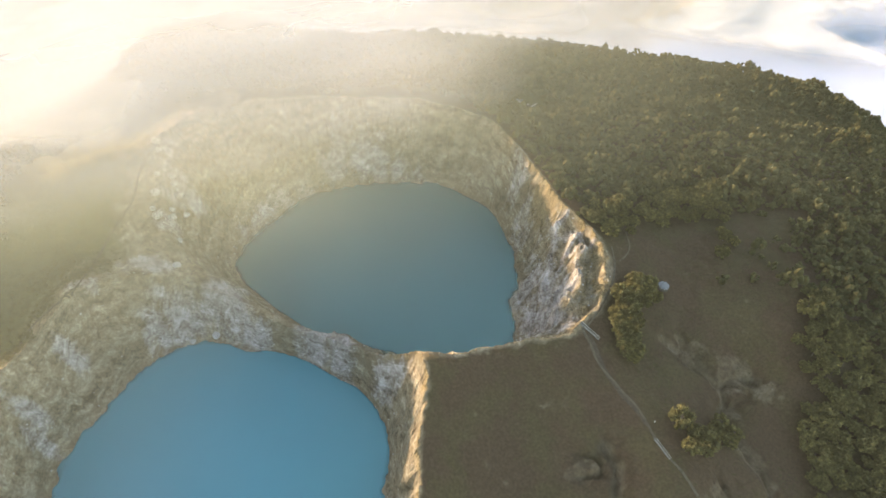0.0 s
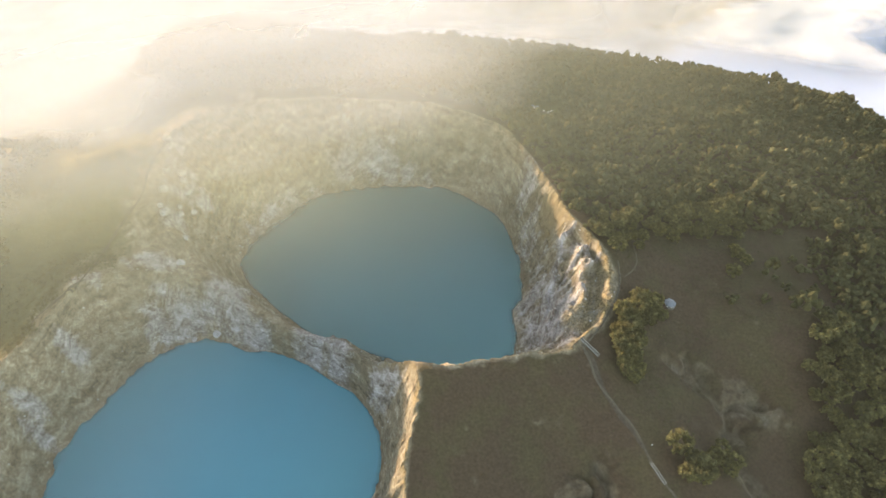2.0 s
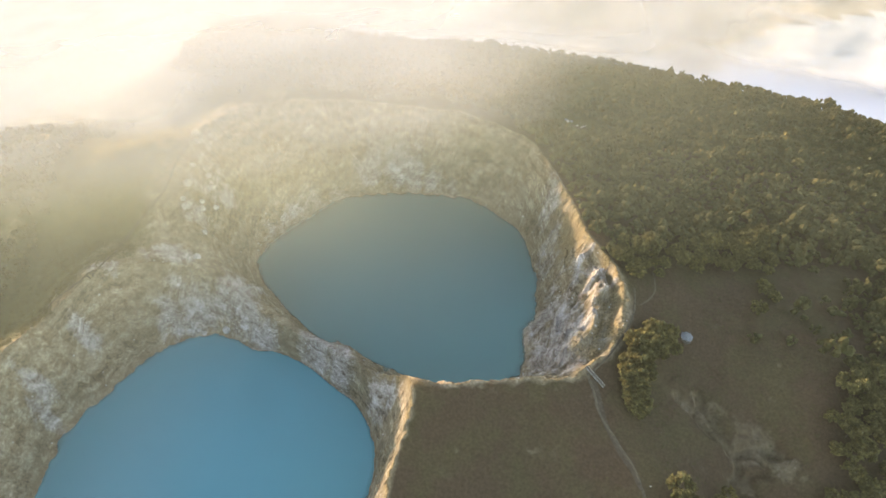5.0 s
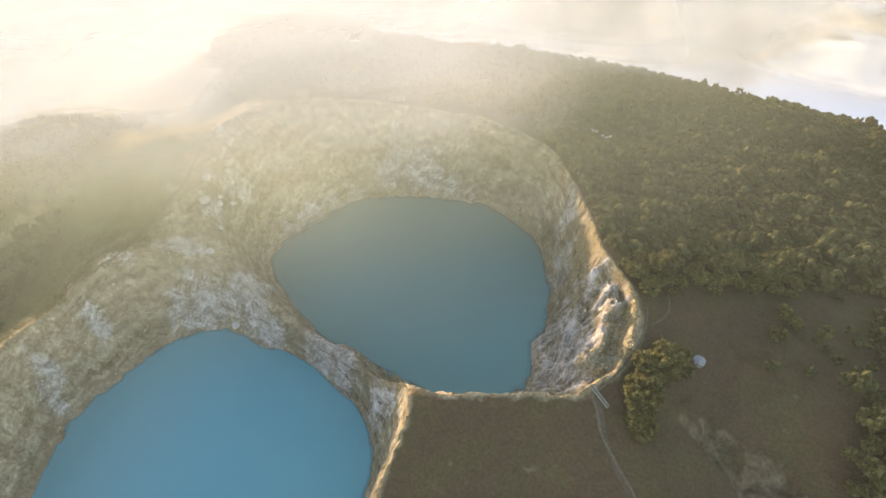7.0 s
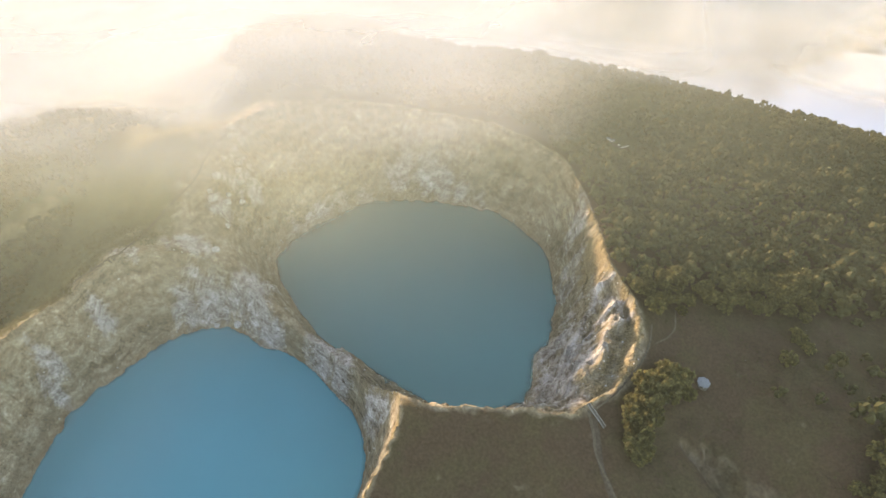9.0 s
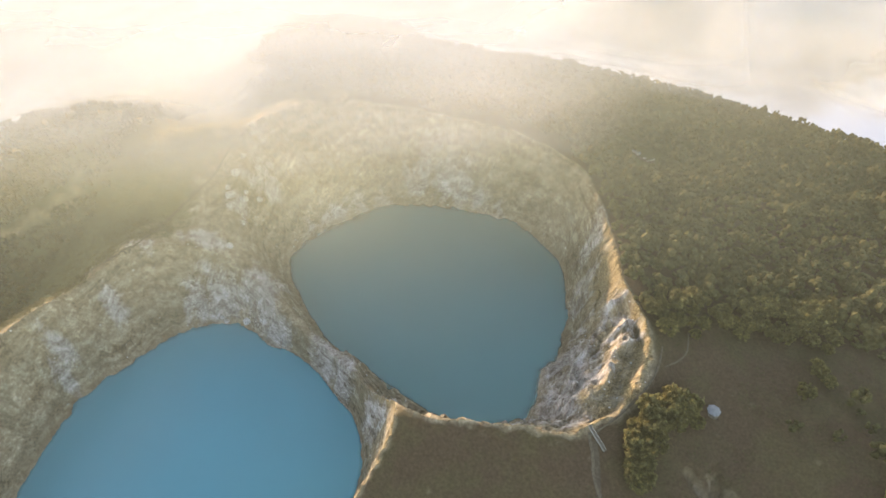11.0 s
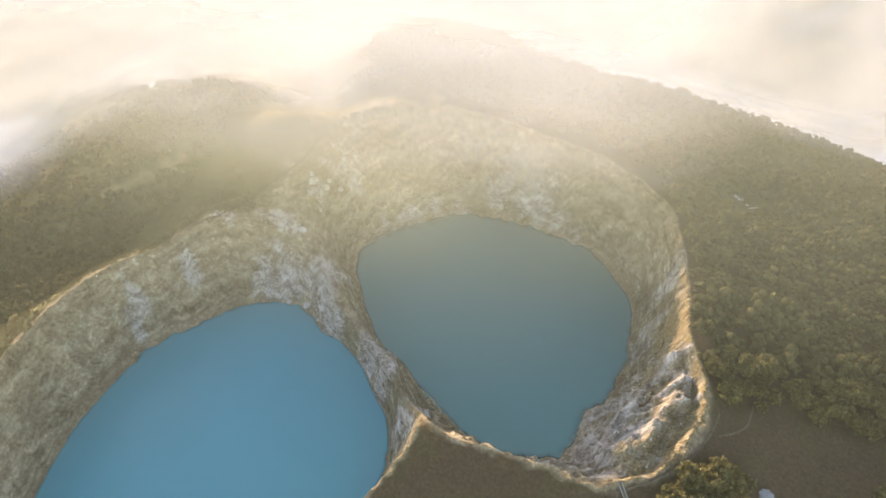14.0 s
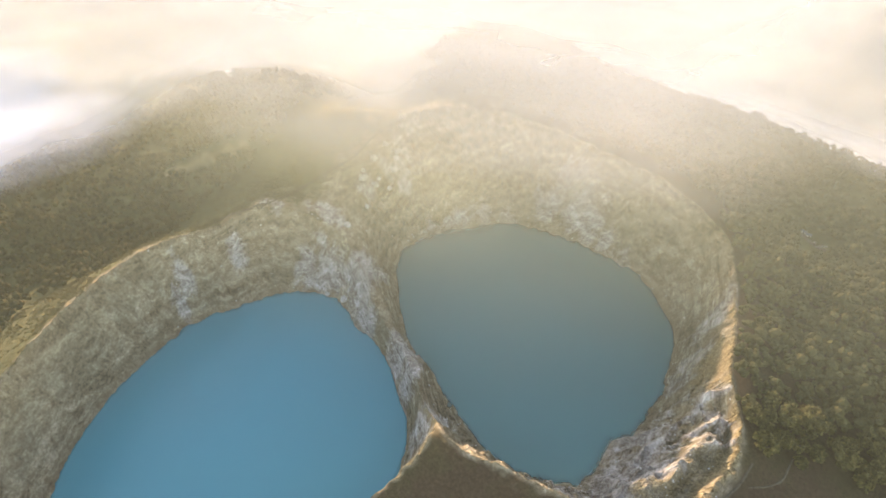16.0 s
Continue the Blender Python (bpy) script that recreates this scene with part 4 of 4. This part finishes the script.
def shelter(x, y, wide):
    """A round lookout shelter with a pale scalloped roof on posts."""
    thing = new("lookout_shelter")
    z = height_at(x, y)
    thing.matrix_basis = Matrix.Translation((x, y, z))
    r = wide / 2
    bm = bmesh.new()
    bmesh.ops.create_cone(bm, cap_ends=True, segments=32, radius1=r * 0.98, radius2=r * 0.94, depth=2.2, matrix=Matrix.Translation((0, 0, -0.5)))
    part("plinth", bm, CONCRETE, thing, "round concrete plinth")
    for k in range(8):
        a = radians(45 * k)
        bm = bmesh.new()
        rod(bm, (0.82 * r * math.cos(a), 0.82 * r * math.sin(a), 0.5), (0.82 * r * math.cos(a), 0.82 * r * math.sin(a), 3.3), 0.12)
        part("post", bm, WHITEWASH, thing)
    bm = bmesh.new()
    rings = []
    for f, h in ((1.0, 3.0), (1.0, 3.15), (0.7, 3.75), (0.35, 4.25), (0.08, 4.5)):
        ring = []
        for k in range(64):
            a = 2 * math.pi * k / 64
            q = r * f * (1 + 0.055 * math.cos(8 * a) * f)
            ring.append(bm.verts.new((q * math.cos(a), q * math.sin(a), h + 0.10 * math.cos(8 * a) * f)))
        rings.append(ring)
    for lo, hi in zip(rings, rings[1:]):
        for k in range(64):
            bm.faces.new((lo[k], lo[(k + 1) % 64], hi[(k + 1) % 64], hi[k]))
    bm.faces.new(rings[-1])
    bm.faces.new(rings[0][::-1])
    part("roof", bm, ROOFING, thing, "pale grey scalloped roof")
    bm = bmesh.new()
    bmesh.ops.create_uvsphere(bm, u_segments=12, v_segments=8, radius=0.3, matrix=Matrix.Translation((0, 0, 4.65)))
    part("finial", bm, ROOFING, thing)
    return tagged(thing, "round lookout shelter with a pale grey scalloped roof on the slope", "shelter", kind="thing")


shelter(202, 341, 9.6)


def hut(x, y, turn, long, wide, label):
    """A small whitewashed hut with a pitched pale roof."""
    thing = new("hut")
    thing.matrix_basis = pose(x, y, height_at(x, y) - 0.2, 0, 0, turn)
    bm = bmesh.new()
    box(bm, 0, 0, -0.8, long, wide, 3.2, 0, 0.04)
    part("wall", bm, WHITEWASH, thing, "whitewashed wall")
    bm = bmesh.new()
    l, w = long / 2 + 0.5, wide / 2 + 0.5
    low = [bm.verts.new(p) for p in ((-l, -w, 2.3), (l, -w, 2.3), (l, w, 2.3), (-l, w, 2.3))]
    top = [bm.verts.new((-l, 0, 3.9)), bm.verts.new((l, 0, 3.9))]
    for f in ((low[0], low[1], top[1], top[0]), (low[2], low[3], top[0], top[1]), (low[1], low[2], top[1]), (low[3], low[0], top[0]), tuple(low[::-1])):
        bm.faces.new(f)
    part("roof", bm, ROOFING, thing, "pale sheet roof")
    bm = bmesh.new()
    box(bm, 0.2 * long, -wide / 2 - 0.03, 0, 0.95, 0.08, 2.05)
    part("door", bm, DARKWOOD, thing, "dark wooden door")
    return tagged(thing, label, "hut", "small buildings in the forest clearing", "thing")


DARKWOOD = plain("dark_wood", (0.05, 0.035, 0.025), (0.12, 0.085, 0.06))
hut(113, 698, 20, 5.0, 3.4, "small whitewashed hut with a pale roof in a forest clearing")
hut(108, 700, -15, 3.6, 3.0, "small whitewashed hut with a pale roof in a forest clearing")


def terrace_seat(x, y, turn, long):
    """A low whitewashed concrete terrace wall."""
    thing = new("terrace_wall")
    thing.matrix_basis = pose(x, y, height_at(x, y), 0, 0, turn)
    bm = bmesh.new()
    box(bm, 0, 0, -0.6, long, 0.7, 1.5, 0, 0.05)
    part("wall", bm, WHITEWASH, thing)
    bm = bmesh.new()
    box(bm, 0, 0, 0.9, long + 0.2, 0.9, 0.12, 0, 0.03)
    part("coping", bm, CONCRETE, thing, "pale concrete coping")
    return tagged(thing, "low whitewashed terrace wall in the forest clearing", "wall", "terrace walls in the clearing", "thing")


for x, y, turn, long in ((127, 683, 25, 5.5), (129, 686, 25, 5.5), (131, 689, 25, 5.0), (144, 681, 78, 9.0), (122, 690, -10, 3.0)):
    terrace_seat(x, y, turn, long)
path("clearing", [(106, 697), (116, 690), (126, 682), (134, 681)], 7, "bare earth of the clearing in the forest", DIRT, 0.4)


def signpost(x, y):
    thing = new("signpost")
    thing.matrix_basis = pose(x, y, height_at(x, y))
    bm = bmesh.new()
    rod(bm, (0, 0, -0.5), (0, 0, 2.4), 0.07)
    part("post", bm, WHITEWASH, thing)
    bm = bmesh.new()
    box(bm, 0, -0.08, 1.5, 1.0, 0.06, 0.8, 0.3, 0.01)
    part("board", bm, WHITEWASH, thing, "small white board")
    return tagged(thing, "small white signpost beside the path on the slope", "signpost", kind="thing")


signpost(161, 211)


def boulder(x, y, size, seed, label):
    rng = np.random.default_rng(seed)
    v, f = split(ICO2_V, ICO2_F)
    a = v * (1 + (0.16 if seed == 3 else 0.42) * fbm(v[:, 0] * 2 + seed, v[:, 1] * 2 + v[:, 2] * 1.7, 1.0, 4, seed))[:, None]
    a = a * size * np.array((1, rng.uniform(0.8, 1.1), rng.uniform(0.7, 0.9)))
    ob = new("boulder", array_mesh("boulder", a, f, BOULDER))
    ob.matrix_basis = pose(x, y, max(height_at(x, y), LAKE_1) + size * 0.25, 0, 0, rng.uniform(0, 360))
    return tagged(ob, label, "boulder", "boulders round the crater lakes", "thing")


boulder(-211, 333, 4.4, 3, "large rounded pale grey boulder at the turquoise shore")
boulder(-233, 329, 3.0, 4, "white angular boulder at the turquoise shore")
boulder(-238, 330, 2.0, 5, "white angular boulder at the turquoise shore")
for k, (x, y, size) in enumerate(((-272, 470, 5.0), (-279, 486, 4.4), (-268, 436, 4.8), (-284, 452, 4.4), (-262, 452, 3.6), (-276, 428, 5.4), (-298, 513, 4.2), (-294, 504, 3.4), (-246, 376, 3.6), (-256, 412, 3.2), (-288, 474, 3.4), (-270, 444, 3.0), (-282, 434, 3.2), (-276, 478, 3.6))):
    boulder(x, y, size, 20 + k, "pale weathered boulder on the rocky ridge between the craters")


def rubble():
    """Loose stones over the crater walls and shores."""
    rng = np.random.default_rng(9)
    x, y = rng.uniform(-345, 160, 60000), rng.uniform(150, 625, 60000)
    u1, _ = within(CENTRE_1, SHORE_1, RIM_1, x, y)
    u2, _ = within(CENTRE_2, SHORE_2, RIM_2, x, y)
    z, make = terrain(x, y)
    odds = 0.012 + 0.15 * make["pale"] ** 1.5 + 0.10 * make["band"]
    keep = (make["rock"] > 0.6) & (u1 > 0.0) & (u2 > 0.0) & (rng.uniform(0, 1, len(x)) < odds) & (np.minimum(u1, u2) < 1.05)
    x, y, z = x[keep], y[keep], z[keep]
    v, f = ICO_V * (1 + rng.uniform(-0.3, 0.3, 12))[:, None], ICO_F
    turn, size = rng.uniform(0, 6.283, len(x)), 0.3 + 0.7 * rng.uniform(0, 1, len(x)) ** 3
    c, s = np.cos(turn)[:, None], np.sin(turn)[:, None]
    px, py = v[None, :, 0] * c - v[None, :, 1] * s, v[None, :, 0] * s + v[None, :, 1] * c
    co = np.stack([px * size[:, None] + x[:, None], py * size[:, None] + y[:, None], v[None, :, 2] * size[:, None] * 0.8 + z[:, None] + 0.1], -1)
    fs = (f[None] + (np.arange(len(x)) * 12)[:, None, None]).reshape(-1, 3)
    tagged(new("rubble", array_mesh("rubble", co.reshape(-1, 3), fs, BOULDER, smooth_faces=False)), "loose pale stones over the crater walls", "rubble", kind="stuff")


rubble()
